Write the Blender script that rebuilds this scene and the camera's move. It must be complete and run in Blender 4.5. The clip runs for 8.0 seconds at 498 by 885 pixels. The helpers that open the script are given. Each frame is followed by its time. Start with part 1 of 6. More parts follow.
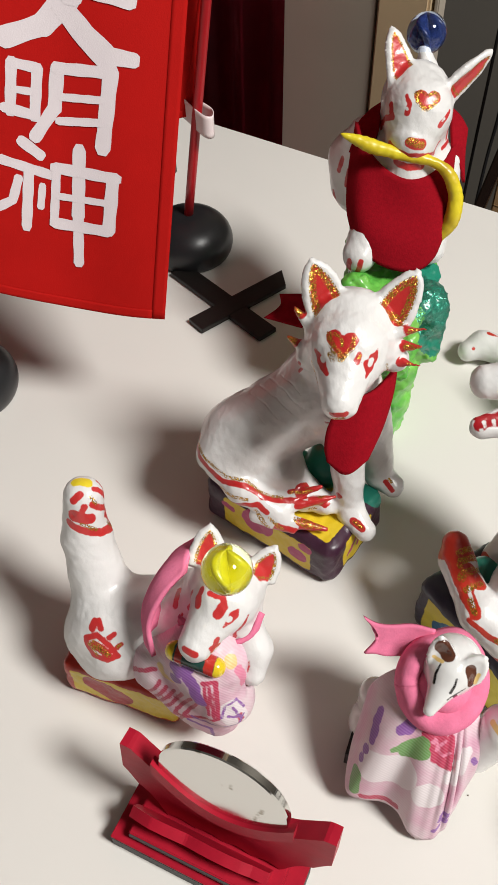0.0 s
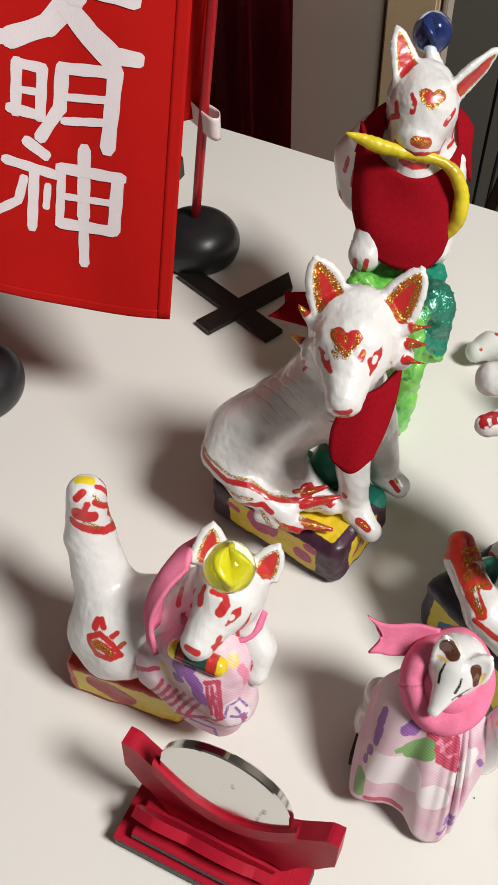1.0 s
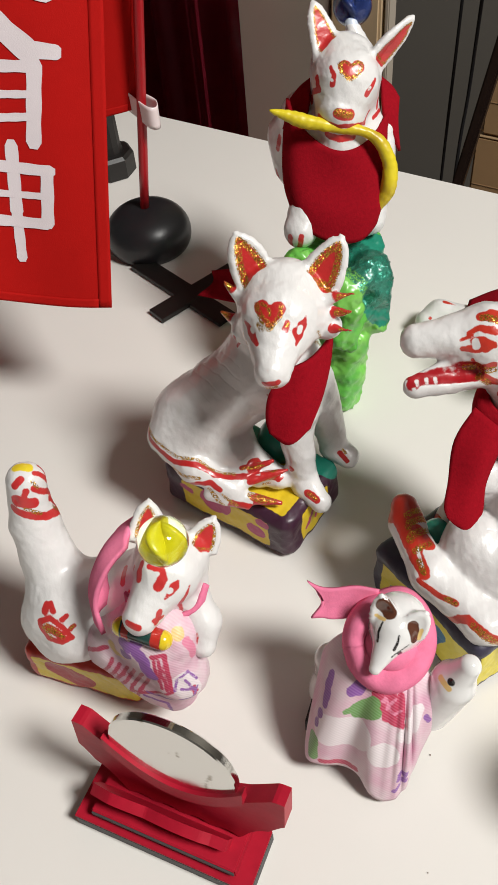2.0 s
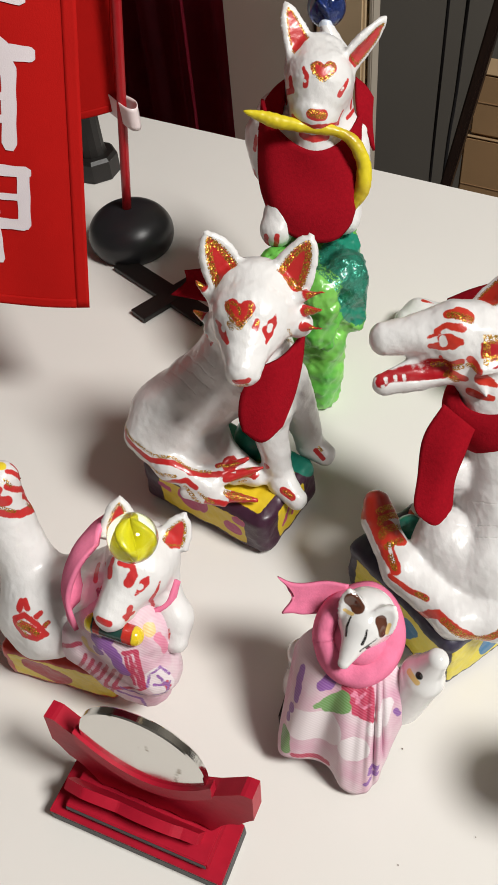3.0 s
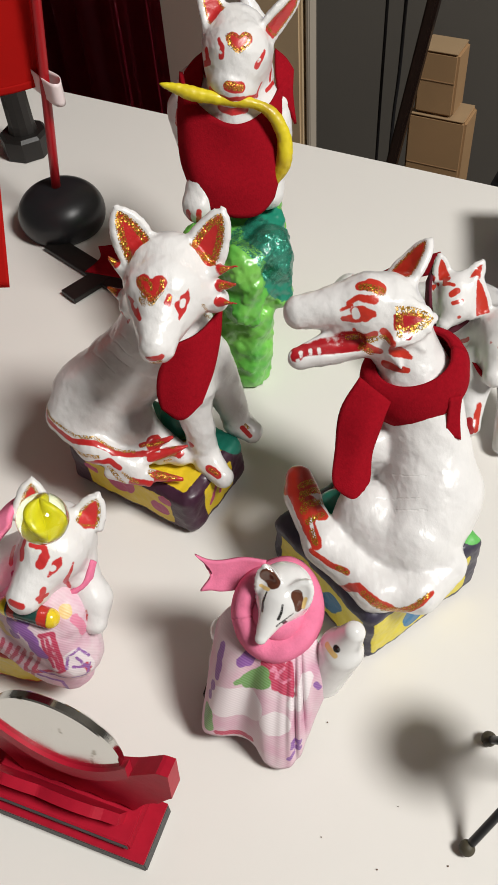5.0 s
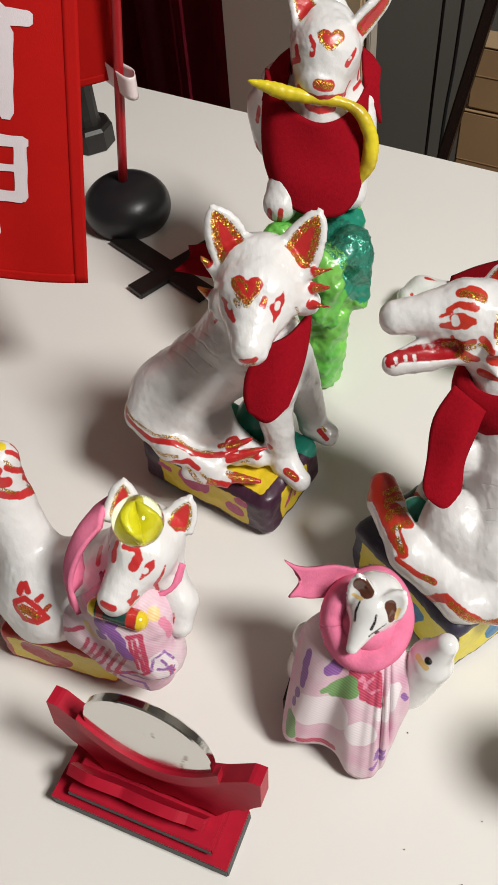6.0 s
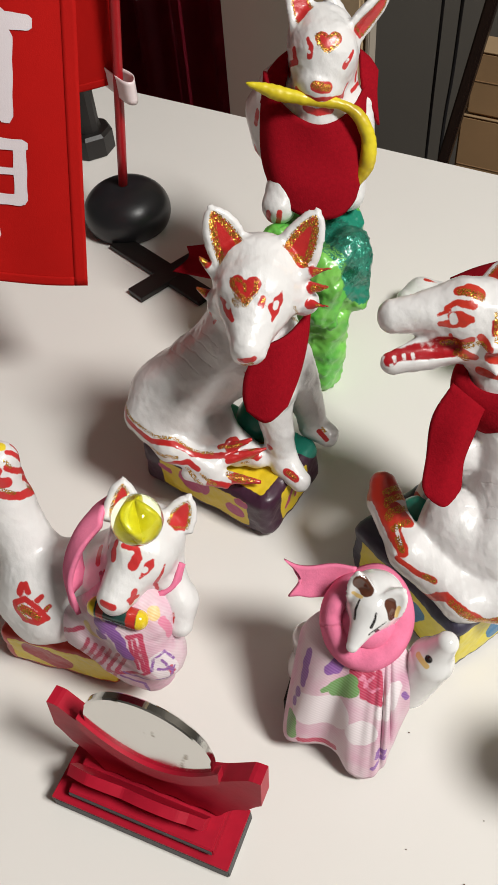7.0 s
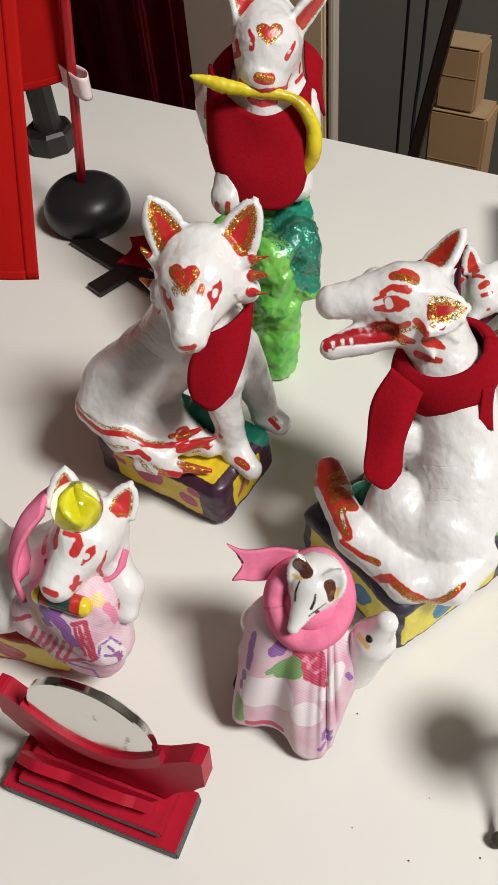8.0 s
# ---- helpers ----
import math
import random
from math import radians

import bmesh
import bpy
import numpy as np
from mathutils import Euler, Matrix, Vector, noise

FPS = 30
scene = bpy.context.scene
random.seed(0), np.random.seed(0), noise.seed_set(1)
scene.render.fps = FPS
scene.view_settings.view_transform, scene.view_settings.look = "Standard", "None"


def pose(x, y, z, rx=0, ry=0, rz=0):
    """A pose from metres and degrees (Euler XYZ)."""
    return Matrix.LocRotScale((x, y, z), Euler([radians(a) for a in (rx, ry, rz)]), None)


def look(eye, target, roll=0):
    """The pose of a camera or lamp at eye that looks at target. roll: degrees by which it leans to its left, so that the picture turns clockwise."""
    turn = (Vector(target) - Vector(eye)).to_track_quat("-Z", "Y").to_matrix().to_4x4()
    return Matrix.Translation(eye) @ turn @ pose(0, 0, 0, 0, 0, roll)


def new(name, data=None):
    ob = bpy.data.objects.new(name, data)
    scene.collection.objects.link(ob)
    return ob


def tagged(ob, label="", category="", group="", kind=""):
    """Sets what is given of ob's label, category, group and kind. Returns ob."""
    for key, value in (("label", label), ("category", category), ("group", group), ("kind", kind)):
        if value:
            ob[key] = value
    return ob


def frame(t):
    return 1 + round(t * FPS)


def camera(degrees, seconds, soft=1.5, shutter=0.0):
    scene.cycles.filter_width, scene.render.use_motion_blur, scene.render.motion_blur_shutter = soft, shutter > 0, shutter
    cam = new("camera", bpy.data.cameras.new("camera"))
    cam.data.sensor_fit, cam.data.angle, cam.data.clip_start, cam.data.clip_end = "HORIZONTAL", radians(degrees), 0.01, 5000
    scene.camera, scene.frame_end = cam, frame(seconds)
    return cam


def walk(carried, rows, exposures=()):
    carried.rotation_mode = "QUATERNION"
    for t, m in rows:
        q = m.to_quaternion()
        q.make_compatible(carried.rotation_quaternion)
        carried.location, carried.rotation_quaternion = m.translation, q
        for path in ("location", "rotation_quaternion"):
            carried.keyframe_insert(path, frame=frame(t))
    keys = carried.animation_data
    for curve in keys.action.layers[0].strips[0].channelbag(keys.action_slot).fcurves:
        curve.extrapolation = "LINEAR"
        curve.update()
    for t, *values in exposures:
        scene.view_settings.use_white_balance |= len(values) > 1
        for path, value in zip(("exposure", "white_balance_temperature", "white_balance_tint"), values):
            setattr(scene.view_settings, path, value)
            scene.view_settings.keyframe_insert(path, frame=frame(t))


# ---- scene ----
cam = camera(33.0, 8.0, soft=1.6)
PATH = [
    (0, (0.00704, 0.02449, 0.29737), (0.00183, 0.22346, 0.07290), -1.21),
    (0.5, (0.00696, 0.02364, 0.29726), (-0.00107, 0.22466, 0.07471), -1.18),
    (1, (0.00961, 0.02298, 0.29424), (0.00034, 0.22396, 0.07170), -2.03),
    (1.5, (0.01648, 0.02117, 0.29674), (0.00481, 0.22175, 0.07395), -4.18),
    (2, (0.03317, 0.01520, 0.29148), (0.02187, 0.21500, 0.06798), -6.37),
    (2.2, (0.03906, 0.01334, 0.29214), (0.02878, 0.21305, 0.06851), -6.67),
    (3.5, (0.04251, 0.01224, 0.29188), (0.03143, 0.21236, 0.06866), -6.50),
    (4, (0.05131, 0.00963, 0.28836), (0.04404, 0.20937, 0.06464), -6.98),
    (4.2, (0.06109, 0.00657, 0.28768), (0.05721, 0.20551, 0.06317), -6.91),
    (5.3, (0.05470, 0.01363, 0.28696), (0.05505, 0.20821, 0.05863), -5.11),
    (5.5, (0.04803, 0.01474, 0.28498), (0.04615, 0.20971, 0.05698), -5.26),
    (6, (0.03588, 0.01788, 0.28887), (0.02913, 0.21124, 0.05960), -5.48),
    (6.5, (0.03004, 0.01951, 0.29065), (0.02107, 0.21343, 0.06193), -5.76),
    (7, (0.03688, 0.01555, 0.28726), (0.02931, 0.21104, 0.05983), -5.93),
    (7.5, (0.04908, 0.01244, 0.28754), (0.04272, 0.20670, 0.05901), -6.47),
    (8, (0.05253, 0.00940, 0.28564), (0.04811, 0.20471, 0.05798), -6.31),
]
walk(cam, [(t, look(eye, target, roll)) for t, eye, target, roll in PATH], exposures=[(0, 0.04), (1.5, 0.0), (3.5, -0.05), (4.2, -0.1), (5.5, -0.1), (6.5, -0.04), (8, -0.1)])

MM = 0.001

# ---- light: one round ceiling lamp to the front right, and the dim bounce of the room ----
world = bpy.data.worlds.new("room_air")
world.use_nodes = True
scene.world = world
world.node_tree.nodes["Background"].inputs[0].default_value = (1.0, 0.96, 0.93, 1)
world.node_tree.nodes["Background"].inputs[1].default_value = 0.35
lamp_data = bpy.data.lights.new("ceiling_light_bulb", "AREA")
lamp_data.shape, lamp_data.size = "DISK", 0.47
lamp_data.energy, lamp_data.color = 42.5, (1.0, 0.985, 0.945)
lamp = new("ceiling_light_bulb", lamp_data)
lamp.matrix_world = look((1.03, -0.40, 1.52), (0.02, 0.24, 0.0))
scene.view_settings.exposure = 0.0

V = Vector


def mm(*p):
    return V(p) * MM


# ---- materials ----
def mat(name, colour, rough=0.5, metal=0.0, noise_scale=200.0, vary=0.12, bump=0.15, bump_scale=600.0, coat=0.0, sheen=0.0, bump_mm=0.2, spec=0.5):
    m = bpy.data.materials.new(name)
    m.use_nodes = True
    nt = m.node_tree
    b = nt.nodes["Principled BSDF"]
    tc = nt.nodes.new("ShaderNodeTexCoord")
    n1 = nt.nodes.new("ShaderNodeTexNoise")
    n1.inputs["Scale"].default_value, n1.inputs["Detail"].default_value = noise_scale, 4
    nt.links.new(tc.outputs["Object"], n1.inputs["Vector"])
    mix = nt.nodes.new("ShaderNodeMix")
    mix.data_type = "RGBA"
    mix.inputs["A"].default_value = (*[c * (1 - vary) for c in colour], 1)
    mix.inputs["B"].default_value = (*[min(1, c * (1 + vary)) for c in colour], 1)
    nt.links.new(n1.outputs["Fac"], mix.inputs["Factor"])
    nt.links.new(mix.outputs["Result"], b.inputs["Base Color"])
    n2 = nt.nodes.new("ShaderNodeTexNoise")
    n2.inputs["Scale"].default_value, n2.inputs["Detail"].default_value = bump_scale, 5
    nt.links.new(tc.outputs["Object"], n2.inputs["Vector"])
    bp = nt.nodes.new("ShaderNodeBump")
    bp.inputs["Strength"].default_value, bp.inputs["Distance"].default_value = bump, bump_mm * MM
    nt.links.new(n2.outputs["Fac"], bp.inputs["Height"])
    nt.links.new(bp.outputs["Normal"], b.inputs["Normal"])
    b.inputs["Roughness"].default_value, b.inputs["Metallic"].default_value = rough, metal
    b.inputs["Coat Weight"].default_value = coat
    b.inputs["Coat Roughness"].default_value = 0.15
    b.inputs["Sheen Weight"].default_value = sheen
    b.inputs["Specular IOR Level"].default_value = spec
    return m


LAYERS = {}


def painted(name, base, layers, rough=0.3, coat=0.3, ragged=0.35, base_vary=0.06, weave=False, bump=0.55, bump_scale=140.0, second=None, stripes=0.0):
    """A base coat with paints over it: each layer is (attribute in mm inside its edge, colour, finish)."""
    m = mat(name, base, rough, 0.0, 90.0, base_vary, bump, bump_scale, coat, bump_mm=0.5)
    LAYERS[name] = [layer[0] for layer in layers]
    nt = m.node_tree
    b = nt.nodes["Principled BSDF"]
    tc = nt.nodes["Texture Coordinate"]
    colour = next(l.from_socket for l in nt.links if l.to_socket == b.inputs["Base Color"])
    if second:
        # blotches of a second dye
        bl = nt.nodes.new("ShaderNodeTexNoise")
        bl.inputs["Scale"].default_value, bl.inputs["Detail"].default_value = 75.0, 5
        nt.links.new(tc.outputs["Object"], bl.inputs["Vector"])
        br = nt.nodes.new("ShaderNodeMapRange")
        br.inputs["From Min"].default_value, br.inputs["From Max"].default_value = 0.40, 0.68
        nt.links.new(bl.outputs["Fac"], br.inputs["Value"])
        bm_ = nt.nodes.new("ShaderNodeMix")
        bm_.data_type = "RGBA"
        nt.links.new(br.outputs["Result"], bm_.inputs["Factor"])
        nt.links.new(colour, bm_.inputs["A"])
        bm_.inputs["B"].default_value = (*second, 1)
        colour = bm_.outputs["Result"]
    else:
        # brushed ridges and creases, longer one way than the other
        mp = nt.nodes.new("ShaderNodeMapping")
        mp.inputs["Rotation"].default_value, mp.inputs["Scale"].default_value = (0.5, 0.3, 0.6), (1.0, 0.28, 1.0)
        nt.links.new(tc.outputs["Object"], mp.inputs["Vector"])
        cr = nt.nodes.new("ShaderNodeTexNoise")
        cr.inputs["Scale"].default_value, cr.inputs["Detail"].default_value, cr.inputs["Roughness"].default_value = 330.0, 4, 0.55
        nt.links.new(mp.outputs["Vector"], cr.inputs["Vector"])
        b2 = nt.nodes.new("ShaderNodeBump")
        b2.inputs["Strength"].default_value, b2.inputs["Distance"].default_value = min(0.6, bump), 0.5 * MM
        nt.links.new(cr.outputs["Fac"], b2.inputs["Height"])
        nt.links.new(next(l.from_socket for l in nt.links if l.to_socket == b.inputs["Normal"]), b2.inputs["Normal"])
        # fine creases scratched into the clay
        gr = nt.nodes.new("ShaderNodeAttribute")
        gr.attribute_name = "crease"
        gm = nt.nodes.new("ShaderNodeMapRange")
        gm.inputs["From Min"].default_value, gm.inputs["From Max"].default_value = -0.1, 0.6
        gm.inputs["To Min"].default_value, gm.inputs["To Max"].default_value = 1.0, 0.0
        nt.links.new(gr.outputs["Fac"], gm.inputs["Value"])
        b3 = nt.nodes.new("ShaderNodeBump")
        b3.inputs["Strength"].default_value, b3.inputs["Distance"].default_value = 0.6, 0.4 * MM
        nt.links.new(gm.outputs["Result"], b3.inputs["Height"])
        nt.links.new(b2.outputs["Normal"], b3.inputs["Normal"])
        nt.links.new(b3.outputs["Normal"], b.inputs["Normal"])
    if stripes:
        # raised satin threads catch a lighter tone
        st = nt.nodes.new("ShaderNodeTexWave")
        st.wave_type, st.bands_direction = "BANDS", "DIAGONAL"
        st.inputs["Scale"].default_value, st.inputs["Distortion"].default_value = 430.0, 3.0
        st.inputs["Detail"].default_value, st.inputs["Detail Scale"].default_value = 1.0, 0.15
        nt.links.new(tc.outputs["Object"], st.inputs["Vector"])
        thread = st.outputs["Fac"]
    rag = nt.nodes.new("ShaderNodeTexNoise")
    rag.inputs["Scale"].default_value, rag.inputs["Detail"].default_value = 700.0, 3
    nt.links.new(tc.outputs["Object"], rag.inputs["Vector"])
    metal = None
    for attr, col, finish in layers:
        at = nt.nodes.new("ShaderNodeAttribute")
        at.attribute_name = attr
        off = nt.nodes.new("ShaderNodeMath")
        off.operation = "MULTIPLY_ADD"
        nt.links.new(rag.outputs["Fac"], off.inputs[0])
        off.inputs[1].default_value, off.inputs[2].default_value = 2 * ragged, -ragged
        add = nt.nodes.new("ShaderNodeMath")
        add.operation = "ADD"
        nt.links.new(at.outputs["Fac"], add.inputs[0])
        nt.links.new(off.outputs[0], add.inputs[1])
        rng = nt.nodes.new("ShaderNodeMapRange")
        rng.inputs["From Min"].default_value, rng.inputs["From Max"].default_value = -0.18, 0.18
        nt.links.new(add.outputs[0], rng.inputs["Value"])
        mask = rng.outputs["Result"]
        top = nt.nodes.new("ShaderNodeMix")
        top.data_type = "RGBA"
        nt.links.new(colour, top.inputs["A"])
        if finish == "glitter":
            # flakes: a share of small cells shine, the rest lets the paint below through
            vo = nt.nodes.new("ShaderNodeTexVoronoi")
            vo.inputs["Scale"].default_value = 3300.0
            nt.links.new(tc.outputs["Object"], vo.inputs["Vector"])
            sep = nt.nodes.new("ShaderNodeSeparateColor")
            nt.links.new(vo.outputs["Color"], sep.inputs["Color"])
            ramp = nt.nodes.new("ShaderNodeValToRGB")
            ramp.color_ramp.elements[0].color = (*[c * 0.40 for c in col], 1)
            ramp.color_ramp.elements[1].color = (*col, 1)
            e = ramp.color_ramp.elements.new(0.86)
            e.color = (*[c * 0.75 for c in col], 1)
            nt.links.new(sep.outputs[0], ramp.inputs["Fac"])
            nt.links.new(ramp.outputs["Color"], top.inputs["B"])
            flake = nt.nodes.new("ShaderNodeMath")
            flake.operation = "GREATER_THAN"
            nt.links.new(sep.outputs[1], flake.inputs[0])
            flake.inputs[1].default_value = 0.34
            both = nt.nodes.new("ShaderNodeMath")
            both.operation = "MULTIPLY"
            nt.links.new(mask, both.inputs[0])
            nt.links.new(flake.outputs[0], both.inputs[1])
            mask = both.outputs[0]
            shine = nt.nodes.new("ShaderNodeMath")
            shine.operation = "MULTIPLY"
            nt.links.new(mask, shine.inputs[0])
            shine.inputs[1].default_value = 0.75
            metal = shine.outputs[0]
            # each flake lies its own way
            nm = nt.nodes.new("ShaderNodeVectorMath")
            nm.operation = "SUBTRACT"
            nt.links.new(vo.outputs["Color"], nm.inputs[0])
            nm.inputs[1].default_value = (0.5, 0.5, 0.5)
            sc = nt.nodes.new("ShaderNodeVectorMath")
            sc.operation = "SCALE"
            nt.links.new(nm.outputs[0], sc.inputs[0])
            tilt = nt.nodes.new("ShaderNodeMath")
            tilt.operation = "MULTIPLY"
            nt.links.new(mask, tilt.inputs[0])
            tilt.inputs[1].default_value = 0.8
            nt.links.new(tilt.outputs[0], sc.inputs["Scale"])
            old = next(l.from_socket for l in nt.links if l.to_socket == b.inputs["Normal"])
            plus = nt.nodes.new("ShaderNodeVectorMath")
            plus.operation = "ADD"
            nt.links.new(old, plus.inputs[0])
            nt.links.new(sc.outputs[0], plus.inputs[1])
            unit = nt.nodes.new("ShaderNodeVectorMath")
            unit.operation = "NORMALIZE"
            nt.links.new(plus.outputs[0], unit.inputs[0])
            nt.links.new(unit.outputs[0], b.inputs["Normal"])
        else:
            top.inputs["B"].default_value = (*col, 1)
        nt.links.new(mask, top.inputs["Factor"])
        colour = top.outputs["Result"]
    if stripes:
        light = nt.nodes.new("ShaderNodeMix")
        light.data_type, light.blend_type = "RGBA", "SCREEN"
        amount = nt.nodes.new("ShaderNodeMath")
        amount.operation = "MULTIPLY"
        nt.links.new(thread, amount.inputs[0])
        amount.inputs[1].default_value = stripes
        nt.links.new(amount.outputs[0], light.inputs["Factor"])
        nt.links.new(colour, light.inputs["A"])
        light.inputs["B"].default_value = (0.62, 0.58, 0.60, 1)
        colour = light.outputs["Result"]
    nt.links.new(colour, b.inputs["Base Color"])
    if metal is not None:
        nt.links.new(metal, b.inputs["Metallic"])
    if weave:
        wv = nt.nodes.new("ShaderNodeTexWave")
        wv.wave_type, wv.bands_direction = "BANDS", "DIAGONAL"
        wv.inputs["Scale"].default_value, wv.inputs["Distortion"].default_value = 430.0, 3.0
        wv.inputs["Detail"].default_value, wv.inputs["Detail Scale"].default_value = 1.0, 0.15
        nt.links.new(tc.outputs["Object"], wv.inputs["Vector"])
        bp = next(n for n in nt.nodes if n.bl_idname == "ShaderNodeBump")
        nt.links.new(wv.outputs["Fac"], bp.inputs["Height"])
        bp.inputs["Strength"].default_value, bp.inputs["Distance"].default_value = 0.3, 0.12 * MM
    return m


RED, GOLD, YELLOW = (0.50, 0.022, 0.022), (0.78, 0.42, 0.05), (0.80, 0.66, 0.03)
WHITE = (0.75, 0.735, 0.725)
FOX = painted("white_lacquer_fox", WHITE, [("red", RED, ""), ("white", WHITE, ""), ("gold", GOLD, "glitter")], rough=0.30, coat=0.5)
FOX_PLAIN = painted("white_clay_fox", WHITE, [("red", (0.55, 0.03, 0.03), ""), ("yellow", (0.80, 0.62, 0.03), ""), ("white", WHITE, ""), ("gold", GOLD, "glitter")], rough=0.36, coat=0.3)
FOX_ORANGE = painted("white_lacquer_fox_orange", WHITE, [("red", (0.53, 0.034, 0.018), ""), ("dark", (0.38, 0.012, 0.018), ""), ("white", WHITE, ""), ("gold", GOLD, "glitter")], rough=0.30, coat=0.5)
PORCELAIN = painted("glazed_porcelain", (0.76, 0.75, 0.74), [("brown", (0.10, 0.035, 0.02), ""), ("gold", (0.75, 0.52, 0.2), ""), ("black", (0.015, 0.014, 0.014), "")], rough=0.08, coat=0.8, ragged=0.1, bump=0.02)
FELT_RED = mat("red_felt", (0.27, 0.004, 0.011), 0.95, 0, 700, 0.2, 0.5, 1500, 0, 0.0, 0.35, 0.08)
FELT_PINK = mat("pink_felt", (0.80, 0.205, 0.345), 0.95, 0, 500, 0.12, 0.4, 1500, 0, 0.0, 0.3, 0.1)
TABLE = mat("white_laminate", (0.78, 0.75, 0.71), 0.38, 0, 12, 0.03, 0.05, 900)
BLACK_PLASTIC = mat("black_plastic", (0.016, 0.016, 0.018), 0.35, 0, 100, 0.2, 0.1, 900)
BLACK_WOOD = mat("black_stained_wood", (0.012, 0.010, 0.009), 0.45, 0, 120, 0.3, 0.3, 500)
RED_WOOD = mat("red_painted_wood", (0.40, 0.010, 0.028), 0.42, 0, 150, 0.22, 0.5, 350)
RED_WOOD.node_tree.nodes["Principled BSDF"].inputs["Specular IOR Level"].default_value = 0.2
GREY_EDGE = mat("dark_grey_painted_edge", (0.055, 0.055, 0.055), 0.6, 0, 150, 0.25, 0.4, 400)
RED_POLE = mat("red_plastic_pole", (0.40, 0.008, 0.014), 0.35, 0, 100, 0.1, 0.05, 500)
FLAG_RED = mat("red_polyester_cloth", (0.54, 0.010, 0.008), 0.8, 0, 60, 0.1, 0.5, 2200, 0, 0.0, 0.2, 0.12)
FLAG_NT = FLAG_RED.node_tree
glow = FLAG_NT.nodes.new("ShaderNodeBsdfTranslucent")  # thin cloth
glow.inputs["Color"].default_value = (0.80, 0.05, 0.04, 1)
thin = FLAG_NT.nodes.new("ShaderNodeMixShader")
thin.inputs["Fac"].default_value = 0.25
FLAG_NT.links.new(FLAG_NT.nodes["Principled BSDF"].outputs["BSDF"], thin.inputs[1])
FLAG_NT.links.new(glow.outputs["BSDF"], thin.inputs[2])
FLAG_NT.links.new(thin.outputs["Shader"], FLAG_NT.nodes["Material Output"].inputs["Surface"])
FLAG_WHITE = mat("white_print", (0.72, 0.645, 0.67), 0.8, 0, 60, 0.05, 0.4, 2200, 0, 0, 0.2, 0.15)
RIBBON = mat("satin_ribbon", (0.80, 0.68, 0.68), 0.35, 0, 80, 0.05, 0.2, 1500)
STALK = mat("yellow_painted_clay", (0.70, 0.55, 0.015), 0.35, 0, 220, 0.35, 0.8, 300, 0.3)
CURTAIN = mat("dark_red_curtain_cloth", (0.40, 0.013, 0.045), 0.9, 0, 40, 0.25, 0.3, 900)
WALLMAT = mat("grey_wall_paint", (0.16, 0.145, 0.125), 0.85, 0, 3, 0.12, 0.2, 60)
CEIL = mat("white_plaster", (0.25, 0.24, 0.225), 0.85, 0, 6, 0.05, 0.2, 80)
PLASTER = mat("beige_plaster", (0.40, 0.345, 0.28), 0.85, 0, 6, 0.15, 0.3, 80)
PINE = mat("pale_wood_post", (0.62, 0.46, 0.28), 0.55, 0, 10, 0.2, 0.2, 90)
CARD = mat("brown_cardboard", (0.42, 0.25, 0.12), 0.85, 0, 20, 0.12, 0.2, 200)
FLOORMAT = mat("brown_floor_boards", (0.12, 0.07, 0.04), 0.55, 0, 8, 0.3, 0.2, 60)


# ---- mesh tools ----
def thing(name, at, label, category, group="", kind=""):
    ob = new(name)
    ob.location = V(at) * MM
    ob.empty_display_size = 0.01
    return tagged(ob, label, category, group, kind)


def finish(me, material, smooth=True):
    me.materials.append(material)
    if smooth:
        me.polygons.foreach_set("use_smooth", [True] * len(me.polygons))
    me.update()
    return me


def part(name, bm, material, parent=None, label="", smooth=False, at=(0, 0, 0)):
    """Links a bmesh, in millimetres, as one mesh object."""
    bm.transform(Matrix.Scale(MM, 4))
    bmesh.ops.recalc_face_normals(bm, faces=bm.faces[:])
    me = bpy.data.meshes.new(name)
    bm.to_mesh(me)
    bm.free()
    finish(me, material, smooth)
    ob = new(name, me)
    ob.location = V(at) * MM
    if parent:
        ob.parent = parent
    if label:
        tagged(ob, label)
    return ob


def box(bm, size, m=None, bevel=0.0):
    r = bmesh.ops.create_cube(bm, size=1.0, matrix=(m or Matrix()) @ Matrix.Diagonal((*size, 1)))
    if bevel:
        bmesh.ops.bevel(bm, geom=list({e for v in r["verts"] for e in v.link_edges}), offset=bevel, segments=2, affect="EDGES")
    return bm


def mpose(x, y, z, rx=0, ry=0, rz=0):
    return Matrix.LocRotScale((x, y, z), Euler([radians(a) for a in (rx, ry, rz)]), None)


def spline(points, n):
    """Points on a smooth curve through the given ones, n to a span."""
    p = [np.array(q, float) for q in points]
    p = [2 * p[0] - p[1]] + p + [2 * p[-1] - p[-2]]
    out = []
    for i in range(1, len(p) - 2):
        for s in np.linspace(0, 1, n, endpoint=False):
            a, b, c, d = p[i - 1 : i + 3]
            out.append(0.5 * (2 * b + (c - a) * s + (2 * a - 5 * b + 4 * c - d) * s**2 + (3 * b - a - 3 * c + d) * s**3))
    return out + [p[-2]]


